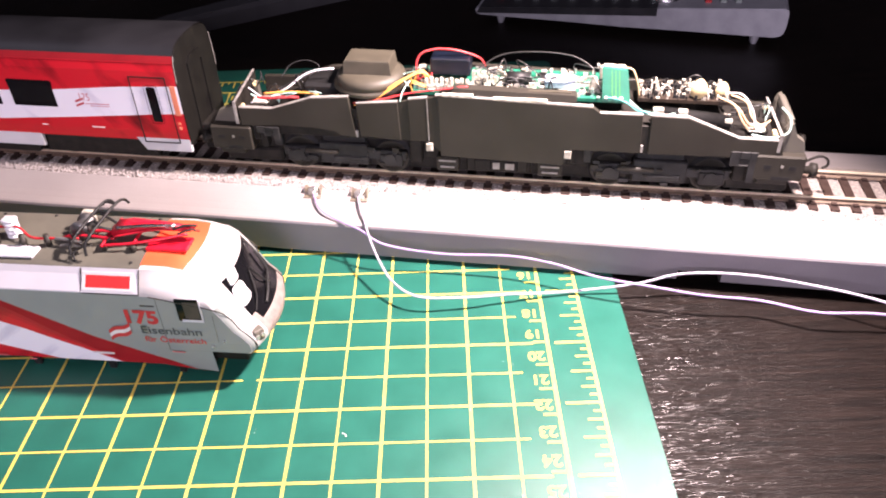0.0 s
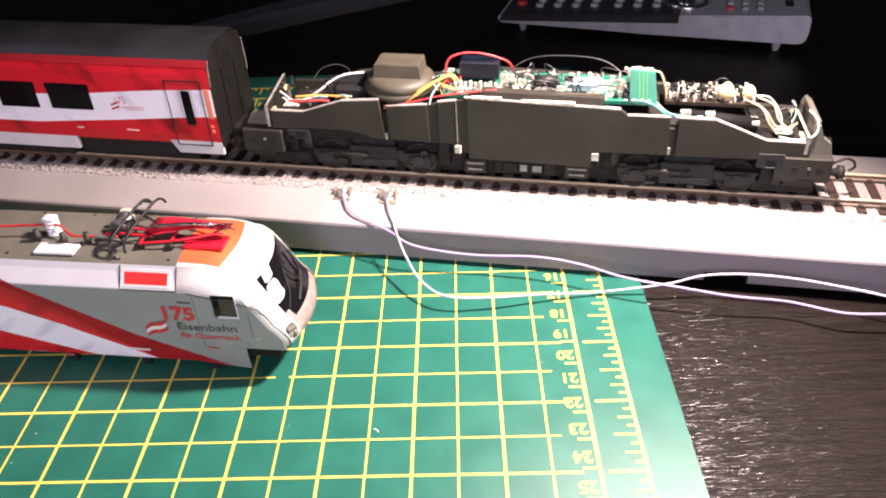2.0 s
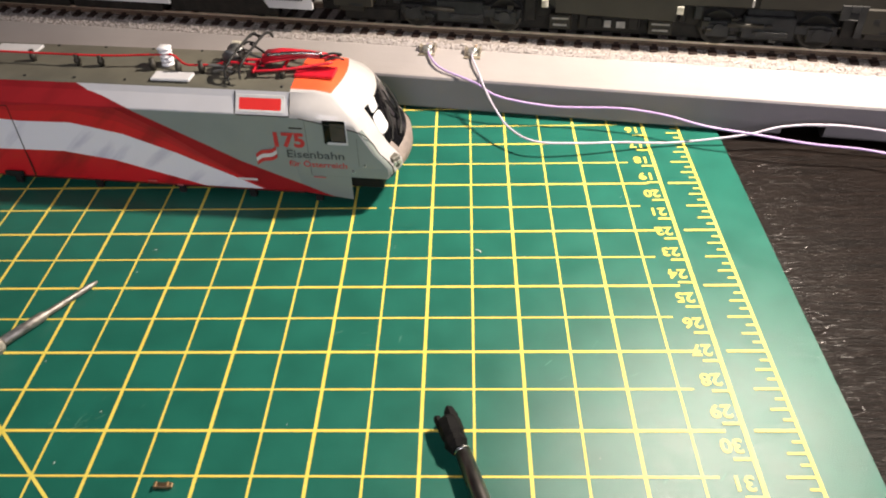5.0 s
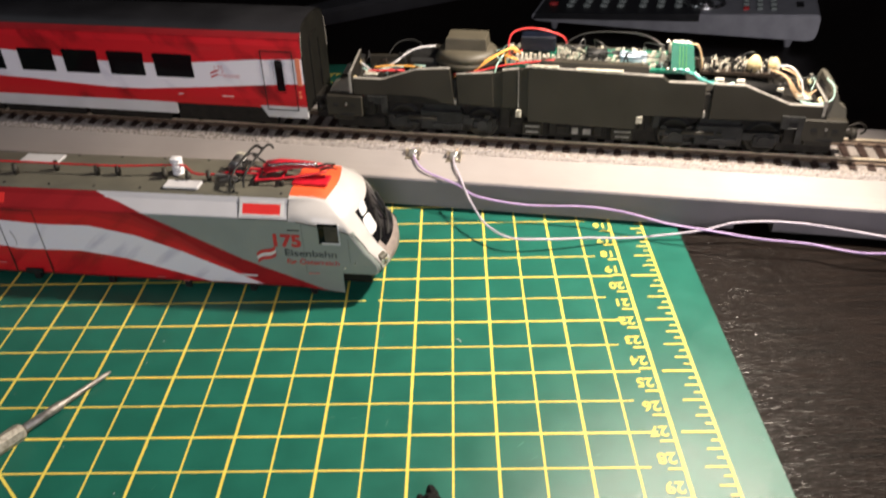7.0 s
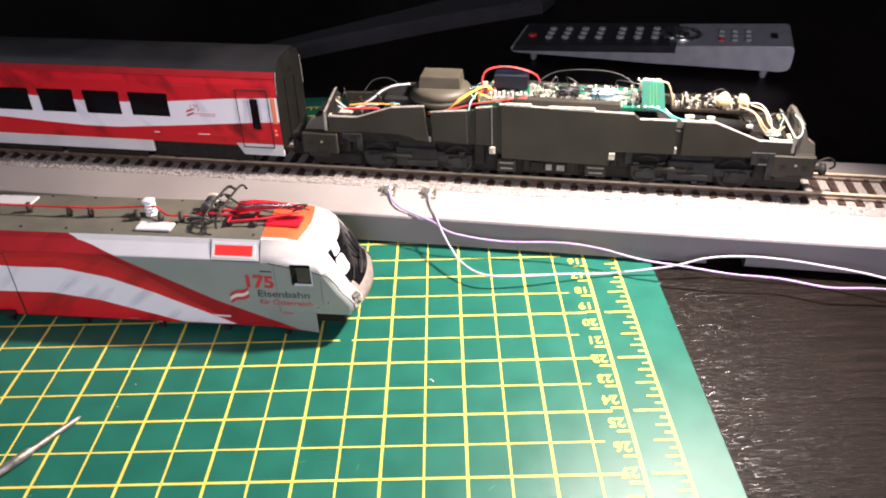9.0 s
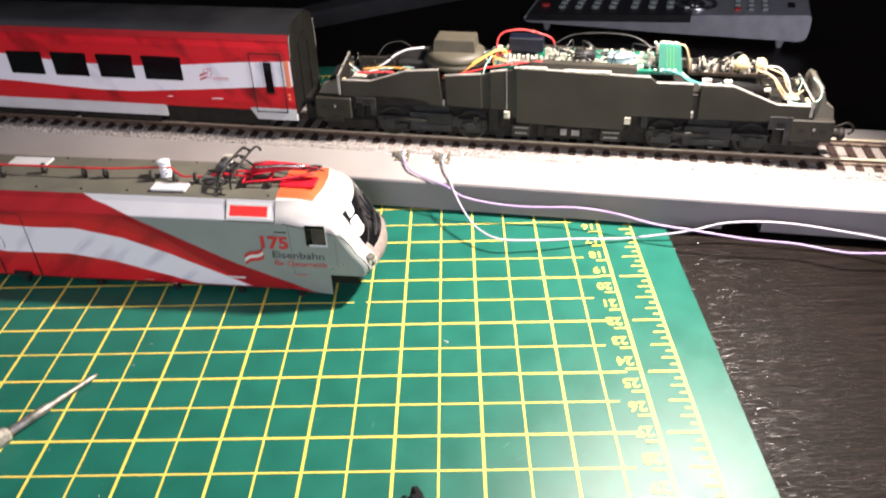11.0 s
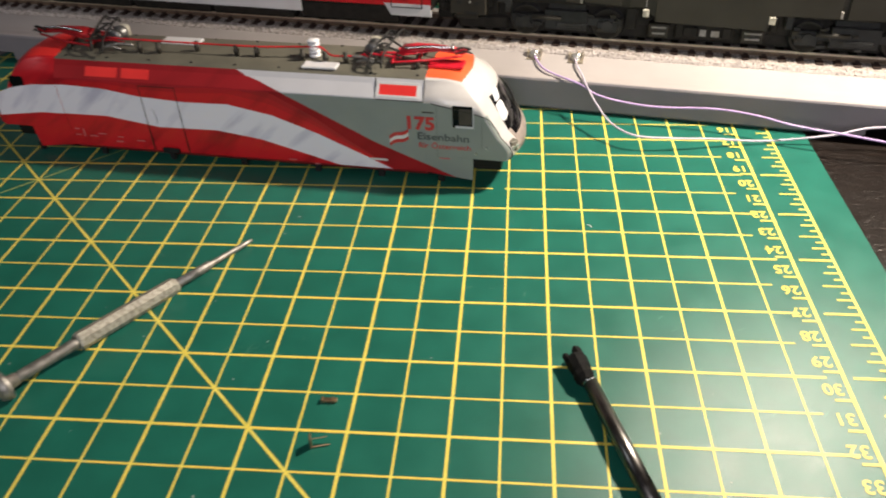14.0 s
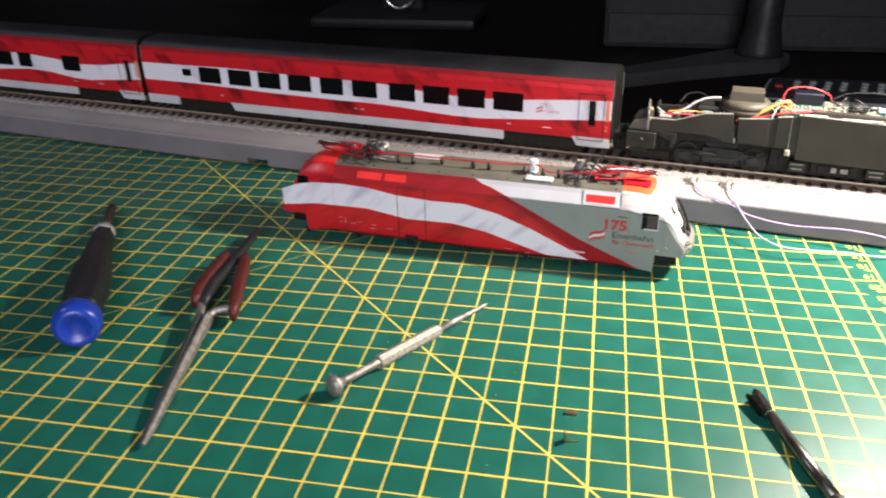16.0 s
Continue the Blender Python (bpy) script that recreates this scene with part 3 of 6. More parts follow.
def coach(u1, length, wtop, wbot, windows, doors, skirts, label, logo):
    """A coach whose right end is at u1; heights over the table, near side at 16 mm from the track's middle."""
    t = thing("railway_coach", BOARD @ mpose(u1, MID, 0), label, "model coach", "coaches on the track")
    side = [(-15.6, 35.2), (-16.0, 40), (-16.0, 58), (-15.7, 62.5), (-15.1, 65.6), (-14.2, 67.8)]
    half_w = lambda z: -float(np.interp(z, [p[1] for p in side], [-p[0] for p in side]))
    us = sorted(set([0.0, -length] + [p[0] - u1 for p in wtop + wbot if -length < p[0] - u1 < 0] + [-length * k / 60 for k in range(61)]))
    for sgn, nm in ((1, "side_wall"), (-1, "side_wall")):
        bm = bmesh.new()
        grid = []
        for u in us:
            a, b = curve_at(u + u1, wbot), curve_at(u + u1, wtop)
            zs = [35.2, 39, a, b, 62.5, 65.6, 67.8]
            grid.append([bm.verts.new((u, sgn * half_w(z), z)) for z in zs])
        for g, h in zip(grid, grid[1:]):
            for j in range(6):
                f = bm.faces.new((g[j], h[j], h[j + 1], g[j + 1]))
                f.material_index = 1 if j == 2 else 2 if j == 5 else 0
        part(nm, bm, [M_COACHRED, M_COACHWHITE, M_DARKRED], t, "red side with a wavy white band")
    bm = bmesh.new()
    arc = [(-14.2, 67.8), (-12.8, 69.7), (-10.4, 70.9), (-6, 71.6), (0, 71.9), (6, 71.6), (10.4, 70.9), (12.8, 69.7), (14.2, 67.8)]
    ringloft(bm, [[(u, v, z) for v, z in arc] for u in (-length, 0)], closed=False)
    part("roof", bm, M_COACHROOF, t, "dark grey roof", True)
    for u, s in ((0.0, 1), (-length, -1)):
        bm = bmesh.new()
        out = [(-15.6, 34), (-16, 40), (-16, 58), (-15.1, 65.6)] + arc + [(15.1, 65.6), (16, 58), (16, 40), (15.6, 34)]
        ringloft(bm, [[(u + s * d, v * k, 34 + (z - 34) * k) for v, z in out] for d, k in ((-1.0, 0.995), (0.35, 0.985))])
        part("end_wall", bm, M_COACHEND, t, "black end wall")
        bm = bmesh.new()
        ringloft(bm, [[(u + s * d, v, z) for v, z in ((-6.5, 36), (-6.5, 62), (-4, 64), (4, 64), (6.5, 62), (6.5, 36), (4.5, 36), (4.5, 60), (-4.5, 60), (-4.5, 36))] for d in (0.2, 1.0)])
        part("gangway", bm, M_COACHEND, t)
        bm = bmesh.new()
        tube(bm, [(u + s * 0.3, -15.9, 58.5), (u + s * 0.3, -15.3, 65.0), (u + s * 0.3, -14.2, 67.8)], 0.13, 6)
        tube(bm, [(u + s * 0.3, 16.0, 52.0), (u + s * 0.3, 15.9, 58.5), (u + s * 0.3, 15.1, 65.4)], 0.16, 6)
        part("end_edge", bm, M_EDGE, t, "thin pale edge of the end wall", True)
    bm = bmesh.new()
    box(bm, (-length + 1, -14.5, 34), (-1, 14.5, 36.8), 0.3)
    part("floor_pan", bm, M_UNDER, t)
    for a, b, z0, z1 in windows:
        bm = bmesh.new()
        box(bm, (a - u1 - 0.7, -16.06, z0 - 0.8), (b - u1 + 0.7, -14.0, z1 + 1.1), 0.9, 2)
        part("window", bm, M_GLASSBLACK, t, "black coach window")
    for a, b in doors:
        a, b = a - u1, b - u1
        d = part("door", boxes(((a, -16.12, 34.6), (a + 0.35, -15.4, 60.4)), ((b, -16.12, 34.6), (b + 0.35, -15.4, 60.4)), ((a, -16.12, 60.2), (b, -15.4, 60.55)), ((a, -16.0, 34.4), (b, -15.4, 34.8))), M_UNDER, t, "door outlined by dark seams")
        m = a + (b - a) * 0.55
        bm = bmesh.new()
        box(bm, (m - 2.5, -16.14, 42.4), (m + 2.5, -15.0, 57.4), 1.2, 2)
        part("door_window", bm, M_GLASSBLACK, d, "tall narrow black door window")
        bm = bmesh.new()
        box(bm, (b + 1.2, -16.1, 46), (b + 3.3, -15.5, 57.5), 0.1)
        part("warning_strip", bm, M_YELLOWMARK, t, "orange vertical strip beside the door")
        part("door_button", boxes(((b + 1.4, -16.2, 40.4), (b + 2.4, -15.5, 41.4)), ((b + 1.4, -16.2, 42.4), (b + 2.4, -15.5, 43.2))), M_YELLOWMARK, t)
    for a, b, z0, z1, slant in skirts:
        bm = bmesh.new()
        a, b = a - u1, b - u1
        ringloft(bm, [[(x0, -v, z1), (x1, -v, z0)] + [(x1, -v + 1.4, z0), (x0, -v + 1.4, z1)] for x0, x1, v in ((a, a + slant, 15.7), (b, b, 15.7))])
        part("skirt", bm, M_SKIRT, t, "pale grey side skirt")
        part("skirt_far", boxes(((a, 14.2, z0), (b, 15.6, z1))), M_SKIRT, t)
    for c in (-39.0, -length + 39.0):
        b = part("bogie", boxes(((c - 23, -12.2, 26.0), (c + 23, -9.2, 33.5)), ((c - 19, 9.2, 28.5), (c + 19, 11.5, 32.5)), ((c - 6, -11, 28), (c + 6, 11, 34)), ((c - 17, -12.3, 26.6), (c - 11, -10, 31)), ((c + 11, -12.3, 26.6), (c + 17, -10, 31)), bevel=0.4), M_UNDER, t, "black bogie")
        for x in (c - 14.4, c + 14.4):
            bm = bmesh.new()
            for s in (-1, 1):
                lathe(bm, (x, s * 7.6, RAIL + 5), (x, s * 9.6, RAIL + 5), ((0, 5.5), (0.25, 5.5), (0.3, 5.0), (1, 4.9), (1, 3.6), (0.8, 3.4), (0.9, 1), (1, 0.9)), 20)
            cyl(bm, (x, -8, RAIL + 5), (x, 8, RAIL + 5), 0.8, 8)
            part("wheelset", bm, M_UNDER, b, "", True)
    # boxes made extra deep and long to stand in for shade under the coach
    for dx, wd in ((-86, 40), (-128, 40), (-172, 44), (-222, 50)):
        boxpart("underfloor_box", (dx - wd / 2, -12.6, 25.2), (dx + wd / 2, 12.6, 34), M_UNDER, t, 0.5)
    if logo:
        x = logo - u1
        lettering("anniversary_print", "175", 4.2, M_INK_PINK, t, mpose(x - 2.0, -16.06, 50.2, rx=90), "small red 175 print", 0.75)
        part("slogan_bars", boxes(((x + 0.3, -16.05, 48.9), (x + 9.5, -15.8, 49.2)), ((x + 2, -16.05, 48.1), (x + 9.5, -15.8, 48.3))), M_INK_PINK, t)
        bm = bmesh.new()
        for dz in (0.0, 1.7):
            ringloft(bm, [[(x - 3.6, v, 47.6 + dz), (x - 0.2, v, 48.9 + dz), (x - 0.2, v, 49.7 + dz), (x - 3.6, v, 48.4 + dz)] for v in (-16.05, -15.8)])
        part("flag_print", bm, M_INK_RED, t)
    part("panel_seam", boxes(((-length + 1, -15.3, 65.2), (-0.5, -15.0, 65.45))), M_DARKRED, t)
    for x in (-35, -37.6, -58, -150, -154, -250):
        boxpart("small_print", (x, -16.05, 39.4), (x + 2.4, -15.8, 39.8), M_INK_WHITE, t)
    bm = bmesh.new()
    cyl(bm, (0, 0, 31), (5.5, 0, 31), 0.9, 10)
    box(bm, (4.5, -2.6, 29.6), (6.6, 2.6, 32.4), 0.4)
    part("coupling", bm, M_UNDER, t)
    # black block added to hide the lit mat behind the coupling
    boxpart("drawgear", (0.4, -6, 27.5), (7.5, 6, 38), M_UNDER, t, 0.6)
    return t


W1 = [(-392.6, -376.2), (-370.4, -353.8), (-348.5, -332.4), (-327.0, -310.8), (-304.6, -289.0), (-283.0, -266.6), (-258.7, -242.1), (-237.2, -221.0), (-215.8, -199.5), (-194.6, -177.2)]
coach(-128.4, 308.4,
      [(-437, 57.2), (-405, 57.3), (-371, 57.8), (-330, 56.9), (-290, 56.6), (-263, 56.2), (-240, 54.2), (-219, 53.0), (-197, 53.0), (-178, 54.0), (-150, 56.4), (-128, 57.4)],
      [(-437, 46.0), (-395, 46.0), (-340, 44.4), (-292, 43.8), (-273, 44.0), (-255, 43.4), (-237, 42.2), (-219, 41.2), (-202, 41.2), (-169, 43.6), (-140, 46.0), (-128, 46.8)],
      [(a, b, 47.2, 56.6) for a, b in W1] + [(-405.6, -398.8, 50.6, 54.6)], [(-146.2, -132.6)],
      [(-371.6, -188.6, 30.2, 35.4, 3.0), (-149.5, -128.6, 31.0, 36.2, 3.0), (-436.6, -412, 30.6, 36.2, 0.2)],
      "red and white model railway coach with a grey roof", -166.0)
coach(-440.5, 308.4,
      [(-750, 55), (-566, 55.4), (-545, 56.4), (-530, 55.6), (-510, 54.0), (-491, 51.8), (-471, 52.6), (-449, 55.2), (-440, 56)],
      [(-750, 43), (-566, 43.4), (-538, 45.4), (-518, 44.6), (-499, 42.0), (-484, 41.4), (-460, 43.4), (-440, 45)],
      [(-506, -490.6, 46.8, 56), (-546, -533.6, 46.8, 56), (-568, -551.5, 46.8, 56), (-590, -573.5, 46.8, 56)], [(-457.6, -444.0)],
      [(-700, -498, 30.2, 35.4, 0.5), (-461, -440.8, 30.8, 36.2, 3.0)],
      "second red and white model coach coupled behind the first", 0)

# ---- locomotive chassis without its body ----
ch = thing("locomotive_chassis", BOARD @ mpose(0, MID, 0), "dark grey model locomotive chassis with exposed circuit boards and wires", "model locomotive")
SEG = [
    [(-107.8, 42.6), (-107.8, 49.6), (-95.4, 49.6), (-80.6, 54.6), (-67.2, 55.6), (-65.4, 40.4), (-71.0, 40.8), (-73.0, 42.6), (-80, 43.4), (-93, 43.6)],
    [(-63.9, 41.0), (-64.6, 53.4), (-49.9, 54.6), (-49.4, 40.2)],
    [(-46.0, 40.2), (-46.2, 55.8), (-39.6, 56.7), (-39.2, 40.2)],
    [(-35.4, 34.8), (-35.6, 57.8), (-36.8, 57.8), (15.6, 56.2), (18.0, 54.0), (31.8, 54.2), (32.4, 40.2), (10.8, 40.2), (8.2, 39.8), (7.4, 33.8)],
    [(34.8, 40.0), (34.6, 54.2), (46.2, 54.0), (63.2, 47.3), (76.6, 47.3), (77.6, 41.2), (60, 40.8)],
]
for k, out in enumerate(SEG):
    for v0, v1 in ((-14.6, -12.6), (12.6, 14.6)):
        bm = bmesh.new()
        prism(bm, out, v0, v1)
        bmesh.ops.bevel(bm, geom=[e for e in bm.edges], offset=0.18, segments=1, affect="EDGES")
        part("side_panel", bm, M_FRAME, ch, "dark grey side panel")
    # pale strip along the top paints in the lamp's highlight on the edge
    bm = bmesh.new()
    top = [p for p in out if p[1] > 46]
    for (a, za), (b, zb) in zip(top, top[1:]):
        if b - a > 3:
            ringloft(bm, [[(a, v, za + 0.02), (b, v, zb + 0.02), (b, v, zb + 0.22), (a, v, za + 0.22)] for v in (-14.4, -12.7)])
    part("top_edge", bm, M_EDGE, ch, "pale top edge with its highlight painted in")
# set-back strips between the panels, a pale line on one edge, the flat cover strip and its pale pads
for out in ([(-49.6, 40.4), (-50.1, 54.4), (-46.0, 55.3), (-45.8, 40.4)], [(-39.4, 39.6), (-39.8, 56.4), (-35.4, 57.2), (-35.2, 36.0)]):
    bm = bmesh.new()
    prism(bm, out, -14.05, -12.6)
    part("panel_strip", bm, M_FRAME, ch, "dark grey set-back strip")
bm = bmesh.new()
prism(bm, [(-39.5, 40.6), (-39.75, 56.4), (-39.55, 56.5), (-39.2, 40.6)], -14.75, -14.55)
part("edge_burr", bm, M_EDGE, ch, "pale line on the panel edge")
bm = bmesh.new()
ringloft(bm, [[(u, -13.2, 57.0), (u, -8.8, 57.0), (u, -8.8, z), (u, -12.8, z)] for u, z in ((-31.4, 59.4), (-30.8, 59.9), (9.6, 59.2), (10.2, 58.6))])
part("cover_strip", bm, M_FRAME, ch, "flat dark grey cover strip")
for u0, u1, z in ((-34.6, -24.0, 57.9), (-17.4, 0.6, 57.3)):
    boxpart("foam_pad", (u0, -14.5, z - 0.5), (u1, -12.9, z + 0.55), M_CHIPWHITE, ch, 0.15, "pale foam pad")
bm = bmesh.new()
box(bm, (-106, -12.6, 39), (76, 12.6, 46), 0.3)
box(bm, (-78, -12.6, 46), (46, 12.6, 50.5), 0.3)
box(bm, (-64, -14.0, 40), (-40, -12.6, 50), 0.2)
box(bm, (31, -13.8, 40.2), (36, -12.6, 50), 0.2)
part("core_block", bm, M_UNDER, ch)
# black block added in place of shade in the see-through gaps
boxpart("motor_block", (-118, -8, 30), (86, 8, 39), M_UNDER, ch, 0.4)
boxpart("gear_case", (-104, -6.6, 24.6), (74, 6.6, 30), M_UNDER, ch, 0.4)
# unseen black blocks added to stand in for the shade below each beam
for u0, u1 in ((-118, -96), (62, 83)):
    boxpart("rail_guard", (u0, -9.6, 25.4), (u1, 9.6, 31), M_UNDER, ch, 0.8, "black block added to darken the track under the beam")
for u0, u1, nm in ((-120.0, -104.4, "cab_beam"), (69.4, 85.2, "cab_beam")):
    bm = bmesh.new()
    box(bm, (u0, -15.2, 33), (u1, 15.2, 42.2), 0.5)
    beam = part(nm, bm, M_FRAME, ch, "grey cab floor beam")
    part("beam_hole", boxes(((u0 + 3, -15.3, 37.4), (u0 + 5.2, -15, 38.8)), ((u1 - 5, -15.3, 37.4), (u1 - 2.8, -15, 38.8)), ((u0 + 6, -15.3, 33.4), (u1 - 4, -15, 34.6))), M_BLACK, beam)
    part("lower_step", boxes(((u0 + 2, -13.6, 30.6), (u1 - 4, -11, 33.2)), bevel=0.3), M_FRAME, ch)
    part("beam_screw", boxes(((u0 + 8.2, -15.45, 38), (u0 + 9.0, -15.1, 38.9))), M_SOLDER, beam)
    out = -1 if u0 < 0 else 1
    e = u0 if u0 < 0 else u1
    bm = bmesh.new()
    for v in (-10, 10):
        lathe(bm, (e, v, 35), (e + out * 5.5, v, 35), ((0, 1.3), (0.6, 1.3), (0.62, 2.5), (0.95, 2.3), (1, 0.3)), 16)
    part("buffer", bm, M_UNDER, ch, "", True)
    bm = bmesh.new()
    box(bm, (min(e, e + out * 4), -2, 30), (max(e, e + out * 4), 2, 33.4), 0.3)
    tube(bm, [(e + out * 3, -3, 34), (e + out * 7.4, -3.4, 36.6), (e + out * 10.2, -3, 35.4), (e + out * 10.8, -3, 33.2), (e + out * 9.2, -3, 31.8)], 0.45)
    part("coupling_hook", bm, M_UNDER, ch)
# end light boards
for a, b, z0, z1 in ((-108.9, -112.0, 43.4, 51.6), (75.9, 75.5, 43.4, 49.4)):
    bm = bmesh.new()
    s = 0.5
    ringloft(bm, [[(x, -14.4, z) for x, z in ((a - s, z0), (a + s, z0), (a + s, z1), (a - s, z1))], [(x, 13.2, z) for x, z in ((b - s, z0), (b + s, z0), (b + s, z1), (b - s, z1))]])
    lb = part("light_board", bm, M_UNDER, ch, "small upright lighting board")
    bm = bmesh.new()
    ringloft(bm, [[(a - 0.5, -14.6, z1), (a + 0.4, -14.6, z1), (a + 0.4, -14.6, z1 + 0.2), (a - 0.5, -14.6, z1 + 0.2)], [(b - 0.5, 13.4, z1), (b + 0.4, 13.4, z1), (b + 0.4, 13.4, z1 + 0.2), (b - 0.5, 13.4, z1 + 0.2)]])
    box(bm, (a - 0.6, -14.8, z0), (a + 0.4, -14.3, z1 + 0.3))
    part("board_edge", bm, M_EDGE, lb, "pale board edge")
    bm = bmesh.new()
    for v in (-11, -9, 8, 10):
        x = a + (b - a) * (v + 14.4) / 26.4
        bmesh.ops.create_icosphere(bm, subdivisions=1, radius=0.9, matrix=Matrix.Translation((x + (1.2 if a < 0 else -1.2), v, 48)))
    part("lamp_diode", bm, M_TAN, lb)
bm = bmesh.new()
prism(bm, [(77.2, 42.2), (77.6, 50), (78.4, 52), (79.4, 52.5), (81.2, 48), (84, 46), (84.8, 42.2)], -12, -9)
prism(bm, [(77.2, 42.2), (77.6, 50), (78.4, 52), (79.4, 52.5), (81.2, 48), (84, 46), (84.8, 42.2)], 9, 12)
box(bm, (78, -9, 50), (80, 9, 53), 0.3)
part("cab_bracket", bm, M_BRACKET, ch, "grey plastic bracket of the cab front")
bm = bmesh.new()
prism(bm, [(-119.5, 42.2), (-117, 46.5), (-111, 48.5), (-109.6, 48.5), (-109.2, 42.2)], -11, -8.6)
prism(bm, [(-119.5, 42.2), (-117, 46.5), (-111, 48.5), (-109.6, 48.5), (-109.2, 42.2)], 8.6, 11)
part("cab_bracket", bm, M_BRACKET, ch, "grey plastic bracket of the cab front")
# bogies
for c in (-71.2, 39.8):
    bg = part("bogie", boxes(((c - 23, -12.4, 30.5), (c + 23, -9.8, 34.2)), ((c - 23, 9.8, 30.5), (c + 23, 12.4, 34.2)), ((c - 9, -12.9, 28.2), (c + 9, -10, 36.5)),
                             ((c - 21.5, -12.9, 28.2), (c - 13, -10, 33)), ((c + 13, -12.9, 28.2), (c + 21.5, -10, 33)), ((c - 8, -11, 27.6), (c + 8, 11, 39)), ((c - 26, -12.2, 34), (c - 23, -10, 40)), ((c - 4, -13.5, 29.5), (c + 7, -12.6, 31.5)), bevel=0.4), M_BOGIE, ch, "dark grey bogie frame")
    for x in (c - 16.9, c + 16.9):
        bm = bmesh.new()
        for s in (-1, 1):
            lathe(bm, (x, s * 7.4, RAIL + 6.4), (x, s * 9.7, RAIL + 6.4), ((0, 7.2), (0.25, 7.2), (0.3, 6.5), (1, 6.4), (1, 5.2), (0.8, 5.0), (0.85, 1.6), (1, 1.5)), 28)
        cyl(bm, (x, -8, RAIL + 6.4), (x, 8, RAIL + 6.4), 1.0, 8)
        wh = part("wheelset", bm, M_BOGIE, bg, "", True)
        bm = bmesh.new()
        lathe(bm, (x, -9.75, RAIL + 6.4), (x, -9.95, RAIL + 6.4), ((0, 6.3), (1, 6.3), (1, 5.4), (0, 5.4)), 28)
        part("tyre", bm, M_FRAME, wh)
        bm = bmesh.new()
        cyl(bm, (x, -13.6, RAIL + 7), (x, -12, RAIL + 7), 2.2, 14)
        part("axle_box", bm, M_BOGIE, bg)
    rb = random.Random(int(c) + 100)
    for k in range(16):
        x, z = c + rb.uniform(-22, 22), rb.uniform(27.6, 36)
        boxpart("bogie_fitting", (x - rb.uniform(0.5, 1.8), -13.2 - rb.uniform(0, 0.5), z - rb.uniform(0.3, 0.9)), (x + rb.uniform(0.5, 1.8), -12.2, z + rb.uniform(0.3, 0.9)), rb.choice((M_BOGIE, M_BOGIE, M_FRAME)), bg, 0.15)
    bm = bmesh.new()
    cyl(bm, (c - 14, -13.0, 33.2), (c - 2, -13.0, 33.2), 0.9, 10)
    for x in (c + 11, c + 13, c + 21, c + 23):
        cyl(bm, (x, -13.2, 34.2), (x, -12.2, 34.2), 0.5, 8)
    part("damper", bm, M_FRAME, bg, "grey damper rod", True)
    for lo, hi in (((c + 24, -12, 30), (c + 28.5, -8, 39)), ((c - 31, -12.5, 33), (c - 28.5, -9, 41)), ((c - 35, -12.5, 36), (c - 31, -11, 46))):
        boxpart("sand_box", lo, hi, M_UNDER, ch, 0.4)
for u0, u1, z0, z1 in ((-37.5, -29.5, 27.6, 33.2), (-1.5, 7.0, 27.6, 33.0)):
    bx = boxpart("battery_box", (u0, -12.5, z0), (u1, -6, z1), M_FRAME, ch, 0.4, "grey ribbed underfloor box")
    part("box_rib", boxes(((u0 + 1, -12.9, z1 - 1.6), (u1 - 1, -12.3, z1 - 1.0)), ((u0 + 1.5, -12.9, z0 + 1.5), (u1 - 1.5, -12.3, z0 + 2.2))), M_EDGE, bx)
part("underfloor_tank", boxes(((-27, -10.5, 27), (-4, 10.5, 33.8)), ((-24, -11.4, 28.2), (-18, -10.5, 32.4)), ((-9, -11.4, 28), (-5, -10.5, 33)), bevel=0.5), M_UNDER, ch)
part("bright_plate", boxes(((-17.4, -11.7, 29), (-15, -11.3, 31.6)), ((-13, -11.7, 29), (-9.8, -11.3, 31.4))), M_EDGE, ch, "small bright metal plates")
for u in (-39.2, 8.6):
    boxpart("clip_tab", (u - 1.3, -14.9, 36.6), (u + 1.1, -13.6, 39.6), M_CHIPWHITE, ch, 0.2, "pale plastic clip tab")
for u in (-65.2, 32.6):
    boxpart("small_pin", (u - 0.5, -14.4, 40.4), (u + 0.5, -13.4, 43), M_EDGE, ch, 0.1)

for u0, u1, z0, z1 in ((-102.2, -93.8, 38.2, 42.8), (61.4, 70.0, 35.6, 43.0)):
    m0, m1 = u0 + (u1 - u0) * 0.35, u0 + (u1 - u0) * 0.72
    zm = z0 + (z1 - z0) * 0.5
    br_ = part("hanger_bracket", boxes(((u0, -15.0, z0 + 2), (m0, -14.5, z1)), ((m1, -15.0, z0 - (4 if u0 > 0 else 0.6)), (u1, -14.5, z1)), ((m0, -15.0, zm + 1.2), (m1, -14.5, z1)), ((m0, -15.0, z0 + 2), (m1, -14.5, zm - 1.2)), bevel=0.15), M_BOGIE, ch, "dark grey hanger bracket with a square hole")
    part("bracket_hole", boxes(((m0, -14.8, zm - 1.2), (m1, -14.5, zm + 1.2))), M_BLACK, br_)

# loudspeaker
bm = bmesh.new()
lathe(bm, (-62, -0.5, 53.6), (-62, -0.5, 60.4), ((0, 10.4), (0.12, 12.5), (0.3, 13.3), (0.42, 13.3), (0.5, 12.3), (0.52, 12.8), (0.85, 11.7), (1, 10.2)), 40)
sp = part("loudspeaker", bm, M_SPEAKER, ch, "round brown-grey loudspeaker capsule", True)
bm = bmesh.new()
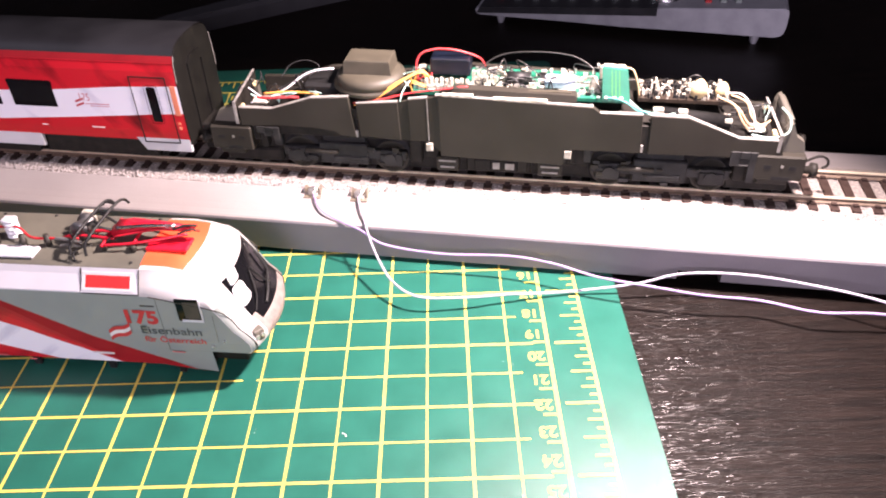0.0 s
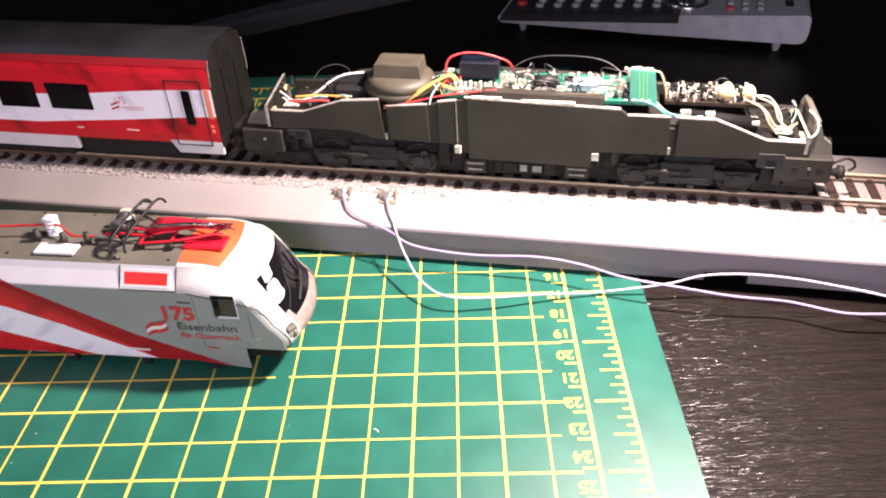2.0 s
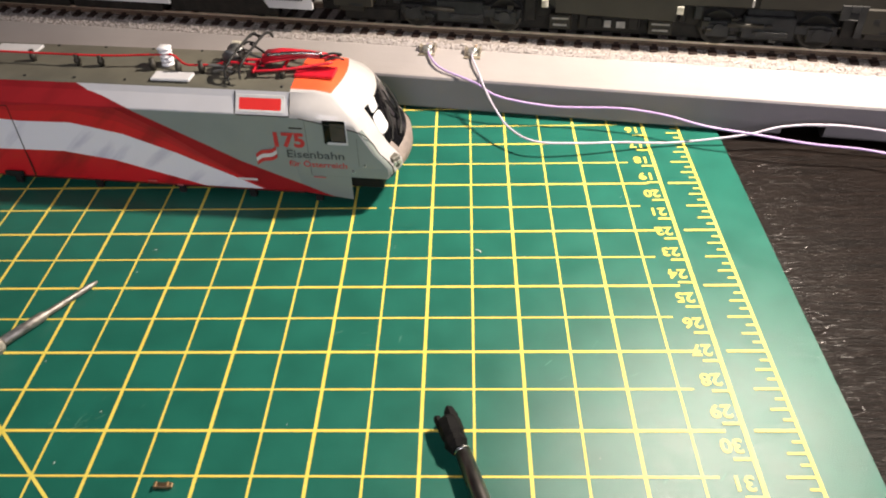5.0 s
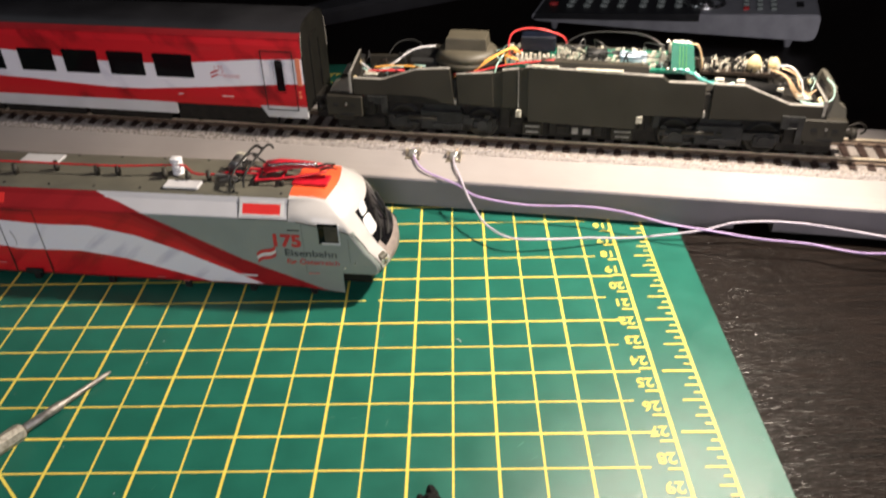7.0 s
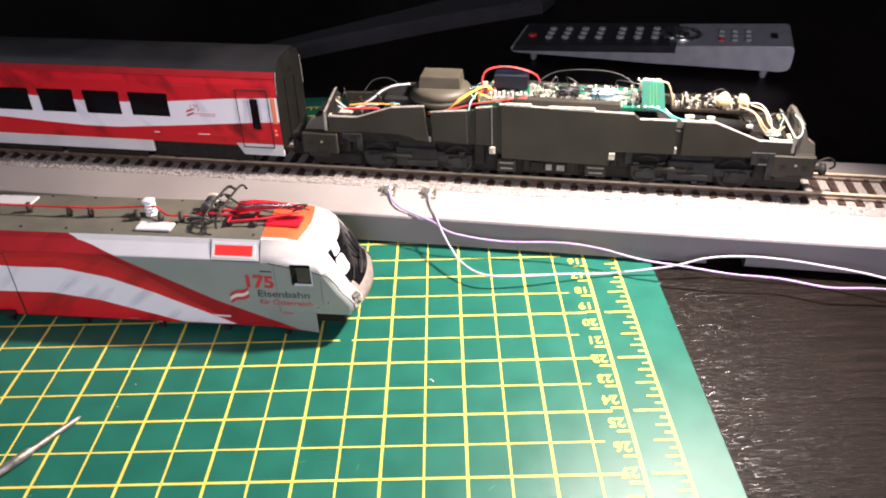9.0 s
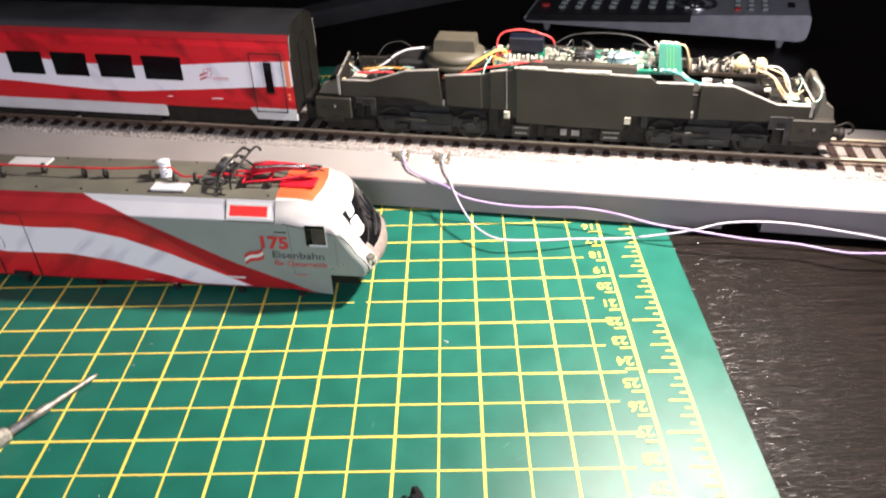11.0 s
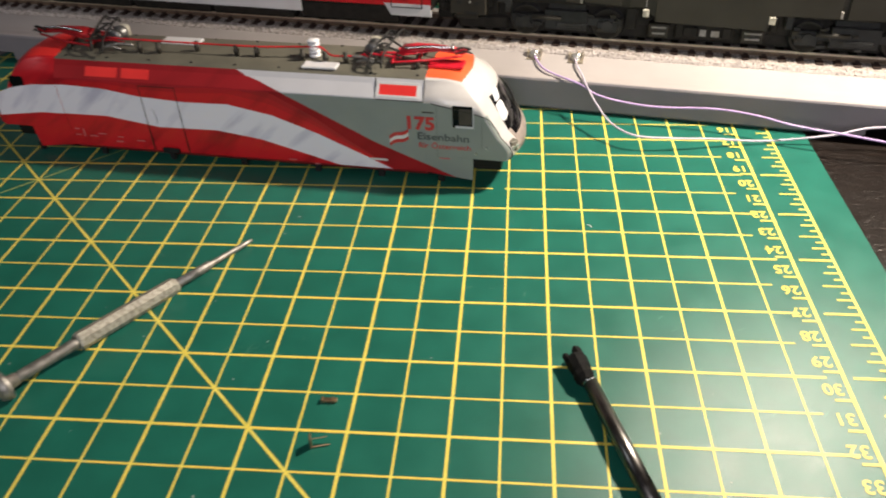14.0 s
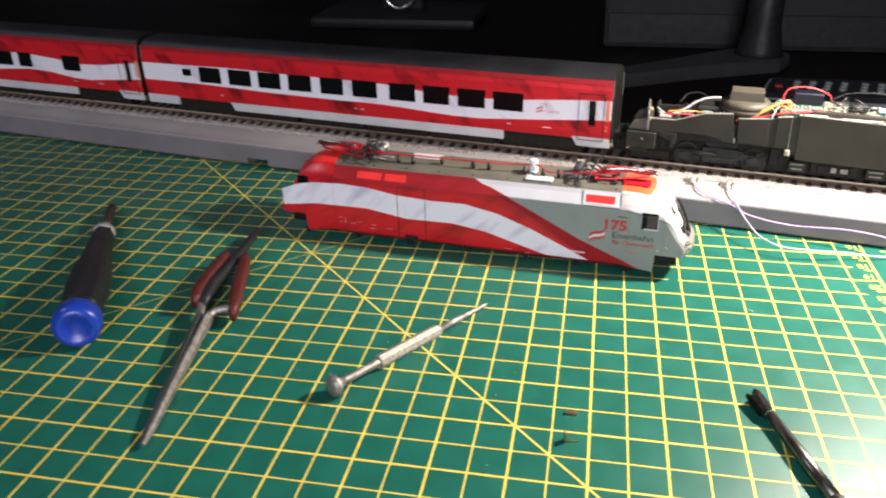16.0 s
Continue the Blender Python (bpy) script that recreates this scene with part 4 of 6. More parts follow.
ringloft(bm, [[(-62 + x * k, -0.5 + y * k, z) for x, y in ((-8.4, -5.6), (8.4, -5.6), (8.4, 5.6), (-8.4, 5.6))] for z, k in ((60.2, 1.0), (61, 1.0), (64.8, 0.95), (65.2, 0.92))])
part("speaker_magnet", bm, M_SPEAKER, sp, "square brown-grey magnet block")
bm = bmesh.new()
box(bm, (-86, -6, 50), (-73, 8, 56), 1.0)
part("motor_cover", bm, M_BLACK, ch, "black cover beside the loudspeaker")

# circuit boards with parts
rng = random.Random(11)
pcb = boxpart("circuit_board", (-45.5, -10, 56.0), (27, 11, 57.2), M_PCB, ch, 0, "green circuit board crowded with parts")
bm1, bm2, bm3 = bmesh.new(), bmesh.new(), bmesh.new()
for k in range(420):
    u, v = rng.uniform(-45, 20) if k % 3 else rng.uniform(-45, -18), rng.uniform(-9.6, 10.4)
    if -41 < u < -26 and v > -3:
        continue
    a, b, h = rng.uniform(0.3, 1.1), rng.uniform(0.3, 0.9), rng.uniform(0.4, 1.6)
    box(rng.choice((bm1, bm1, bm2, bm3)), (u - a, v - b, 57.1), (u + a, v + b, 57.2 + h))
for k in range(12):
    box(bm2, (-43.5 + k * 1.45, -9.2, 57.2), (-42.6 + k * 1.45, -7.4, 58.8))
part("chip_scatter", bm1, M_CHIPWHITE, pcb, "tiny cream components")["kind"] = "stuff"
part("solder", bm2, M_SOLDER, pcb, "shiny solder joints")["kind"] = "stuff"
part("dark_chip_scatter", bm3, M_BLACK, pcb)["kind"] = "stuff"
boxpart("relay", (-40.2, -3.0, 60.0), (-26.4, 4.0, 66.0), M_BLUEBOX, pcb, 0.4, "dark navy block")
part("connector_row", boxes(*[((-25.6 + 1.5 * k, -4 + 1.1 * (k % 3), 57.2), (-24.6 + 1.5 * k, -3 + 1.1 * (k % 3), 62.5 - 0.6 * k)) for k in range(7)]), M_CHIPWHITE, pcb)
for k in range(9):
    boxpart("pin_header", (-41.6 + 1.75 * k, -7.2, 57.2), (-40.5 + 1.75 * k, -5.6, 60.2 + 0.5 * (k % 2)), M_CHIPWHITE, pcb, 0.2)
boxpart("crystal", (-1.0, -4.6, 57.3), (9.5, 1.5, 60.4), M_MODULE, pcb, 0.6, "pale blue-white wrapped module")
bm = bmesh.new()
cyl(bm, (-14, -2, 59.6), (-6, -1, 59.4), 2.2, 14)
part("sleeve", bm, M_BLACK, pcb, "black shrink sleeve", True)
bm = bmesh.new()
ringloft(bm, [[(17.6, -7.6, 67.2), (25.8, -7.6, 66.6), (27.4, -10.4, 56.4), (18.4, -10.4, 57.0)], [(17.6, -6.8, 67.4), (25.8, -6.8, 66.8), (27.4, -9.6, 56.4), (18.4, -9.6, 57.0)]])
db = part("daughter_board", bm, M_PCB, ch, "upright green daughter board")
for k, x in enumerate((20.6, 21.8, 23.0)):
    bm = bmesh.new()
    ringloft(bm, [[(x + e * 1.0, -7.72 - d, 66.4), (x + 0.25 + e, -7.72 - d, 66.4), (x + 1.1 + e, -10.3 - d, 57.6), (x + 0.85 + e, -10.3 - d, 57.6)] for d, e in ((0.0, 0.0), (0.14, 0.0))])
    part("copper_trace", bm, M_PCBTRACE, db, "yellow-green copper trace")
bm = bmesh.new()
for x, v, a, b, z in ((15.2, -4.6, 1.0, 0.8, 62.6), (19.8, -5.6, 1.8, 0.9, 67.6), (23.4, -5.2, 1.8, 1.0, 67.2), (18.2, -3.0, 1.2, 0.8, 65.8)):
    box(bm, (x - a, v - b, z - 7.6), (x + a, v + b, z), 0.3)
part("header_block", bm, M_CHIPWHITE, db, "cream plug headers beside the daughter board")
for x in (17, 19.6, 22.2, 24.4):
    boxpart("solder_pad", (x - 0.6, -10.9, 57.6), (x + 0.6, -10.0, 58.4), M_SOLDER, ch, 0.2)
    boxpart("solder_pad", (x - 1.2, -6.7, 66.8), (x - 0.2, -5.5, 67.8), M_SOLDER, ch, 0.2)
bm = bmesh.new()
prism(bm, [(-36, 57.6), (-34, 59.2), (8, 59.6), (9.4, 57.8), (1, 57.6)], -11.2, -10.2)
part("cable_duct", bm, M_SPEAKER, ch, "grey-brown cable duct along the board edge")
br = boxpart("decoder_board", (30.4, -3.4, 53.8), (60, 11, 55.0), M_PCBBROWN, ch, 0, "dark brown decoder board full of parts")
bm1, bm2 = bmesh.new(), bmesh.new()
for k in range(260):
    u, v = rng.uniform(31, 59.5), rng.uniform(-3.2, 10.6)
    a, b, h = rng.uniform(0.2, 0.6), rng.uniform(0.2, 0.6), rng.uniform(0.4, 2.2)
    box(rng.choice((bm1, bm2)), (u - a, v - b, 55), (u + a, v + b, 55 + h))
part("chip_scatter", bm1, M_CHIPWHITE, br)["kind"] = "stuff"
part("dark_chip_scatter", bm2, M_BLACK, br)["kind"] = "stuff"
for u, v, s in ((50, -1.6, 2.6), (57.6, 0, 2.1)):
    bm = bmesh.new()
    for q in bmesh.ops.create_icosphere(bm, subdivisions=3, radius=1)["verts"]:
        q.co = Vector((u + q.co.x * s * (1.05 - 0.25 * q.co.z), v + q.co.y * s * 0.75, 55 + s * 1.3 + q.co.z * s * 1.35))
    part("capacitor", bm, M_TAN, br, "tan drop-shaped capacitor", True)
bm = bmesh.new()
cyl(bm, (36, -9.2, 52.6), (60, -9.2, 50.4), 2.6, 16)
part("buffer_capacitor", bm, M_CLAW, ch, "long black capacitor", True)
part("white_tag", boxes(((35, -11.8, 53.6), (38.4, -10, 55.4)), ((43, -11.8, 53.4), (46, -10, 55.2)), ((58, -11.6, 51.0), (60.4, -7.0, 52.6)), bevel=0.2), M_CHIPWHITE, ch)


def loom(name, pts, r, m, label=""):
    tubepart(name, pts, r * 0.5, m, ch, label)


loom("red_wire", [(-44.4, -4, 58), (-44.9, -3, 64), (-43.0, -2, 67.4), (-38, -1, 68.6), (-33, -0.5, 68.4), (-28, 0.5, 67.0), (-23.6, 2, 64.6), (-22, 4, 61)], 0.75, M_W_RED, "red insulated wire arching over the board")
loom("red_wire", [(-66, -12, 52.5), (-56, -12.6, 54.6), (-46, -12.2, 57.2), (-36, -11.8, 58.8), (-26, -11, 60)], 0.7, M_W_RED)
loom("red_wire", [(-104, -8, 50.6), (-98, -9.6, 51.6), (-92, -9.4, 52.0), (-87, -8, 51.6)], 1.1, M_W_RED)
loom("orange_wire", [(-100, -8, 52.5), (-92, -7.6, 53.2), (-84, -8.4, 53.6), (-79.5, -9, 53.2)], 0.9, M_W_ORANGE)
for k in range(3):
    loom("orange_wire", [(-66 + k, -12 + k, 51.6), (-60 + k, -12.4 + k, 53.0 + 0.4 * k), (-54, -12 + k, 57 + 0.3 * k), (-48, -9 + k, 60.5), (-43, -6 + k, 62.0), (-40, -5, 60)], 0.5, M_W_ORANGE)
loom("orange_wire", [(25.4, -5.6, 66.6), (27.6, -6.2, 66), (29.4, -6.4, 61.6), (30.4, -6, 57)], 0.7, M_W_TAN)
loom("white_wire", [(-97, -6, 51), (-91, -6.2, 54.6), (-87, -4, 57.4), (-82, -3, 59.6), (-75, -2, 60.4)], 0.8, M_W_WHITE)
loom("mint_wire", [(27, -9, 57), (31, -12, 54.8), (36, -13, 53.6), (42, -12.6, 54.4)], 0.6, M_W_GREEN)
loom("teal_wire", [(20, -10.6, 58.2), (24, -11.6, 58.0), (28.6, -12.2, 56.2), (32, -12.8, 54.8), (36, -12.4, 54.0)], 0.6, M_W_TEAL, "teal wires leaving the daughter board")
loom("teal_wire", [(22, -10.4, 57.6), (26, -11.8, 57.4), (29.4, -12.6, 55.2), (33, -12.4, 53.8)], 0.5, M_W_TEAL)
loom("white_wire", [(58, -4, 58.6), (63, -6, 59), (66.6, -9, 55), (68, -11, 50), (70, -11, 48.6)], 0.5, M_W_WHITE)
loom("tan_wire", [(60, -3, 57.5), (65, -5, 56), (67, -8, 52), (71, -8, 48.8)], 0.7, M_W_TAN)
loom("tan_wire", [(57, -5, 57), (61, -8, 56), (63.5, -10, 52), (66, -10, 48.8)], 0.8, M_W_TAN)
loom("tan_wire", [(56, -3, 56.6), (62, -7, 55), (65.5, -9.4, 51), (69, -9.6, 48.8)], 0.65, M_W_TAN)
loom("mint_wire", [(75, -10, 57), (78, -11, 54), (78, -12.5, 49.6), (73, -12.8, 47.6), (67, -12.4, 48.2)], 0.6, M_W_GREEN, "pale mint wire curling over the cab end")
loom("mint_wire", [(-46.4, -8, 60), (-48.4, -12.2, 57.5), (-49.4, -13.6, 54), (-52, -13.4, 52.5)], 0.5, M_W_GREEN)
loom("black_wire", [(-95, -2, 56), (-92, 2, 59.6), (-86, 4, 60.4), (-82, 3, 58), (-88, -2, 55.5), (-96, -4, 52)], 0.35, M_W_BLACK)
loom("black_wire", [(-24, 2, 61), (-16, 4, 65.4), (-4, 4, 66.8), (8, 3, 66.2), (15, 0, 63), (14, -3, 59.5), (6, -4.8, 61), (-4, -5, 61.4), (-14, -6.4, 60.4)], 0.5, M_W_BLACK)
loom("black_wire", [(44, 2, 57), (47, 3, 60.4), (50, 3, 61), (52, 2, 58)], 0.4, M_W_BLACK)
loom("green_wire", [(-105, -8, 52), (-101, -9, 50.6), (-97, -9, 52), (-90, -6, 52.6)], 0.55, M_W_GREEN)
loom("white_wire", [(-106, -7, 54), (-103, -7.5, 52), (-100, -9, 50.4), (-104, -11, 50.2)], 0.5, M_W_WHITE)
boxpart("end_solder", (66, -10, 47.4), (72, -5, 48.8), M_CHIPWHITE, ch, 0.6)
boxpart("end_solder", (-104, -11, 49.6), (-98, -6, 51), M_CHIPWHITE, ch, 0.6)

# thin loose wires crowding both ends and the speaker
rw = random.Random(5)
for u0, u1, v0, v1, z0, n, mats in ((-106, -78, -10, 6, 51, 8, (M_W_GREEN, M_W_BLACK, M_W_BLACK, M_W_ORANGE, M_W_RED)), (58, 73, -11, 2, 49.4, 8, (M_W_GREEN, M_W_TAN, M_W_BLACK, M_W_BLACK)), (-52, -40, -12, 4, 57, 5, (M_W_ORANGE, M_W_GREEN, M_W_RED)), (-24, 24, -9, 8, 58.5, 9, (M_W_BLACK, M_W_BLACK, M_W_BLACK))):
    for k in range(n):
        u, v, z = rw.uniform(u0, u1), rw.uniform(v0, v1), z0 + rw.uniform(0, 2.5)
        line = [(u, v, z - 1.5)]
        for j in range(3):
            u, v = min(u1, max(u0, u + rw.uniform(-7, 7))), min(v1, max(v0, v + rw.uniform(-4, 4)))
            line.append((u, v, z + rw.uniform(0, 3.2)))
        line.append((u + rw.uniform(-2, 2), v, z - 2))
        tubepart("thin_wire", line, 0.24, rw.choice(mats), ch, per=5)

# ---- locomotive body shell: s along it (0 at the front skirt tip), w across (0 near, 34 far), z up ----
shell = thing("model_locomotive", mpose(-102.46, 38.8, 0, -6.6), "red, white and grey model locomotive standing on the cutting mat", "model locomotive")
PROFILE = [(1.0, 3.6), (3.3, 1.4), (6.0, 1.0), (9.0, 0.7), (14.0, 0.1), (30.6, 0.0), (31.4, 0.2), (37.4, 3.2), (39.0, 4.2)]  # z, inset
inset = lambda z: curve_at(z, PROFILE)
STRIPE_T = [(-190, 22.6), (-180, 26.4), (-170, 28.2), (-156, 28.8), (-141, 28.2), (-126, 25.9), (-108, 24.9), (-91, 25.2), (-74, 22.0), (-57, 15.9), (-40, 8.2), (-30, 3.2), (-26, 1.0), (0, 1.0)]
STRIPE_B = [(-190, 14.2), (-170, 16.8), (-142, 17.0), (-121, 13.9), (-97, 14.3), (-80, 11.9), (-60, 6.2), (-50, 3.1), (-45, 1.8), (-42, 1.0), (0, 1.0)]
RED_H = [(-190, 3.0), (-150, 2.6), (-130, 3.8), (-105, 5.0), (-88, 6.0), (-75, 5.8), (-60, 4.2), (-45, 2.0), (-30, 0.4), (-20, 0.05)]  # height of the bright red over the white
DARK_T = [(-190, 40.0), (-88, 40.0), (-86.6, 39.0), (-78, 35.6), (-68.7, 30.8), (-52, 22.5), (-35.6, 14.3), (-14, 5.3), (-6, 1.6), (0, 1.0)]
F0, R0 = -17.0, -160.0


def side(sgn):
    """One long side between the two cabs, its paint split along the flag's curves."""
    bm = bmesh.new()
    w_of = (lambda z: inset(z)) if sgn < 0 else (lambda z: 34 - inset(z))
    us = sorted(set(list(np.linspace(R0, F0, 96)) + [p[0] for p in STRIPE_T + STRIPE_B + DARK_T if R0 < p[0] < F0]))
    grid = []
    for s in us:
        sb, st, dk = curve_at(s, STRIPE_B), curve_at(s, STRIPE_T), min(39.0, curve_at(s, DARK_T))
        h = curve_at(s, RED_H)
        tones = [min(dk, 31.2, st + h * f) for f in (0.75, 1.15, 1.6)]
        zs = sorted([1.0, 3.3, 6.0, sb, st, *tones, dk, 31.0, 31.4, 37.4, 39.0])
        grid.append([(z, bm.verts.new((s, w_of(z), z))) for z in zs])
    for g, h in zip(grid, grid[1:]):
        s = (g[0][1].co.x + h[0][1].co.x) / 2
        sb, st, dk, rh = curve_at(s, STRIPE_B), curve_at(s, STRIPE_T), curve_at(s, DARK_T), curve_at(s, RED_H)
        for j in range(len(g) - 1):
            zm = (g[j][0] + g[j + 1][0] + h[j][0] + h[j + 1][0]) / 4
            if abs(g[j][0] - g[j + 1][0]) + abs(h[j][0] - h[j + 1][0]) < 1e-4:
                continue
            f = bm.faces.new((g[j][1], h[j][1], h[j + 1][1], g[j + 1][1]))
            # lowest band turned dark red whatever the livery, painting in shade at the lip
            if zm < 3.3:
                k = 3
            elif zm < sb:
                k = 0
            elif zm < st:
                k = 1
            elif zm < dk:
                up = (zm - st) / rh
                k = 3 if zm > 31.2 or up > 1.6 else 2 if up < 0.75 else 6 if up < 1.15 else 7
            else:
                k = 4 if zm < 31.2 else 5
            f.material_index = k
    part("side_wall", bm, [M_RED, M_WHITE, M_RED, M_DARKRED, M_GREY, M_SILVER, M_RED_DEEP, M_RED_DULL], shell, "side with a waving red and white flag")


side(-1)
side(1)
bm = bmesh.new()
roof = [(4.2, 39.0), (4.7, 39.6), (6.4, 40.2), (11, 41.1), (17, 41.5), (23, 41.1), (27.6, 40.2), (29.3, 39.6), (29.8, 39.0)]
ringloft(bm, [[(s, w, z) for w, z in roof] for s in np.linspace(R0, F0, 12)], closed=False)
part("roof", bm, M_ROOF, shell, "olive grey roof", True)


def cab(front):
    """The rounded cab nose; the rear one is its mirror image in red."""
    fx = (lambda s: s) if front else (lambda s: (R0 + F0) - s)
    N = 16
    rings = [(16.2, 10.2, 4.0, 16.3, 0), (17.2, 11.5, 4.0, 16.6, 0), (17.0, 14.0, 4.0, 17.0, 0), (15.2, 16.4, 4.0, 17.0, 0), (13.1, 18.6, 4.0, 17.0, 0), (10.9, 22.6, 4.2, 17.0, 0), (8.6, 26.8, 4.4, 16.9, 0), (6.2, 30.8, 4.6, 16.6, 0.2), (4.2, 34.6, 4.8, 15.6, 0.5),
             (1.6, 37.4, 4.2, 14.2, 0.9), (-2.4, 39.6, 2.4, 13.2, 1.4), (-8.4, 41.0, 1.2, 12.9, 2.0), (F0, 41.5, 0.0, 12.8, 2.5)]
    bm, seams = bmesh.new(), []
    rr = []
    for s, z, c, hw, d in rings:
        row = []
        for k in range(N + 1):
            q = -1 + 2 * k / N
            q = math.copysign(abs(q) ** 0.85, q)
            row.append((fx(s - c * abs(q) ** 2.0), 17 + hw * q, z - d * abs(q) ** 3.2))
        rr.append(row)

    def paint(i, j):
        if 3 <= i <= 6 and 4 <= j <= N - 2 and not (i == 3 and j < 5):
            return 1
        if i <= 3 and j >= 4:
            return 4
        if i <= 5 and j in (0, N - 1):
            return 3
        return 2 if i >= 10 and 1 <= j <= N - 2 else 0

    vv = ringloft(bm, rr, closed=False, mat=paint)
    skin = set(bm.faces)
    # cheeks between the nose and the long sides
    for sgn, col in ((-1, 0), (1, N)):
        w_of = (lambda z: inset(z)) if sgn < 0 else (lambda z: 34 - inset(z))
        strip = []
        for row in vv:
            v = row[col]
            z = v.co.z
            edge = fx(v.co.x)
            base = bm.verts.new((fx(F0), w_of(z), z))
            post = bm.verts.new((fx(max(F0 + 0.5, edge - (0.5 if z < 27 else 0.5 + (z - 27) * 2.2 if z < 29.5 else 6.0 + (z - 29.5) * 9))), w_of(z) + (-sgn) * 0.05, z))
            strip.append((base, post, v))
        if front:
            seam = bmesh.new()
            line = [row[1 if sgn < 0 else N - 1].co for row in vv[:6]]
            tube(seam, [(q.x + 0.04, q.y + sgn * 0.06, q.z) for q in line] + [(p.co.x, p.co.y + sgn * 0.04, p.co.z) for b0, p, v in strip[6:] if p.co.z < 31.4], 0.17)
            seams.append(seam)
        for a, b in zip(strip, strip[1:]):
            for j in range(2):
                try:
                    f = bm.faces.new((a[j], a[j + 1], b[j + 1], b[j]))
                except ValueError:
                    continue
                zm = (a[j].co.z + b[j].co.z) / 2
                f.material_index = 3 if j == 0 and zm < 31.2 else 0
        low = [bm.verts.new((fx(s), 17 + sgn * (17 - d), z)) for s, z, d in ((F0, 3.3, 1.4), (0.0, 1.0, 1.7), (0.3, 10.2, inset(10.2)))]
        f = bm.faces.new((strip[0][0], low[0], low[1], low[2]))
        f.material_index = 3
    mats = [M_NOSE, M_GLASSBLACK, M_ORANGE, M_GREY, M_FRONTPANEL] if front else [M_RED, M_GLASSBLACK, M_BRIGHT, M_RED, M_RED]
    for f in bm.faces:
        f.smooth = f in skin or f.material_index == 0
    for seam in seams:
        part("cab_seam", seam, M_FRAME, shell)
    return part("cab_front" if front else "cab_rear", bm, mats, shell, "rounded white cab with an orange roof panel" if front else "rounded red cab")


nose = cab(True)
tail = cab(False)
# tip of the dark red stripe running out over the front cab
bm = bmesh.new()
tip = [(s, curve_at(s, DARK_T)) for s in (F0, -14.0, -10.0, -6.0, -2.0)]
sill = [3.3 - 2.3 * (s - F0) / -F0 for s, z in tip]
lower = [bm.verts.new((s, 1.3, b)) for (s, z), b in zip(tip, sill)]
upper = [bm.verts.new((s, 1.3 - 0.09 * (max(z, b) - b), max(z, b + 0.05))) for (s, z), b in zip(tip, sill)]
for k in range(4):
    bm.faces.new((lower[k], lower[k + 1], upper[k + 1], upper[k]))
part("stripe_tip", bm, M_DARKRED, shell, "tapering tip of the dark red stripe")
# white band carried round the rear cab
bm = bmesh.new()
prev = None
for k in range(12):
    s = R0 - 29.0 * k / 11
    row = [bm.verts.new((s, -0.14, z)) for z in (curve_at(s, STRIPE_B), curve_at(s, STRIPE_T))]
    if prev:
        bm.faces.new((prev[0], row[0], row[1], prev[1]))
    prev = row
part("flag_band", bm, M_WHITE, shell)
# solid black blocks in the hollow take the place of its shade
bm = bmesh.new()
box(bm, (-170, 3.0, 1.2), (-2, 31, 5.0), 0.4)
box(bm, (-186, 3, 5), (10, 31, 9.5), 0.4)
part("inner_rim", bm, M_COACHEND, shell, "black blocks standing in for the shell's shaded inside")
for s in (-178, -150, -120, -90, -60, -35, -12):
    boxpart("locating_tab", (s - 1.2, 2.2, -0.02), (s + 1.2, 3.6, 2.2), M_BLACK, shell, 0.3)
    boxpart("locating_tab", (s - 1.2, 30.4, -0.02), (s + 1.2, 31.8, 2.2), M_BLACK, shell, 0.3)
for s0, s1, m, fr in ((-33.0, -19.6, M_BRIGHT, M_INK_WHITE), (-147.0, -134.0, M_BRIGHT, None), (-132.2, -121, M_BRIGHT, None)):
    bm = bmesh.new()
    ringloft(bm, [[(s, inset(z) - d, z) for s, z in ((s0, 33.0), (s1, 33.0), (s1, 37.4), (s0, 37.4))] for d in (-0.3, 0.12)])
    part("roof_vent", bm, m, shell, "bright red rectangular vent panel")
    if fr:
        bm = bmesh.new()
        for a, b, c, d in ((s0 - 1, s1 + 1, 32.2, 33.0), (s0 - 1, s1 + 1, 37.4, 38.1), (s0 - 1, s0, 33.0, 37.4), (s1, s1 + 1, 33.0, 37.4)):
            ringloft(bm, [[(s, inset(z) - e, z) for s, z in ((a, c), (b, c), (b, d), (a, d))] for e in (-0.3, 0.14)])
        part("vent_frame", bm, fr, shell, "white frame line of the vent")
bm = bmesh.new()
for s in (-34.6, -17.2):
    ringloft(bm, [[(a, inset(z) - 0.08, z) for a, z in ((s, 31.2), (s + 0.3, 31.2), (s + 0.3, 38.8), (s, 38.8))], [(a, inset(z) + 0.2, z) for a, z in ((s, 31.2), (s + 0.3, 31.2), (s + 0.3, 38.8), (s, 38.8))]])
box(bm, (-34, -0.06, 30.9), (F0, 0.2, 31.15))
part("panel_seam", bm, M_FRAME, shell)
for s0, s1, z0, z1, mm in ((-6.9, 0.6, 22.2, 30.3, 1), (-179.6, -173.6, 24.6, 31, 0)):
    win = part("cab_window", boxes(((s0, -0.12, z0), (s1, 0.3, z1)), bevel=0.3), M_GLASSBLACK, shell, "dark cab side window")
    if mm:
        part("window_ledge", boxes(((s0 + 1.2, -0.3, z0), (s1, 0.1, z0 + 0.8)), ((s1 - 0.3, -0.25, z0), (s1 + 0.1, 0.1, z1))), M_SILVER, win)
        part("blind", boxes(((s0 + 2.4, -0.2, z0 + 1.2), (s1 - 0.6, 0.1, z1 - 0.9))), M_CABIN, win)
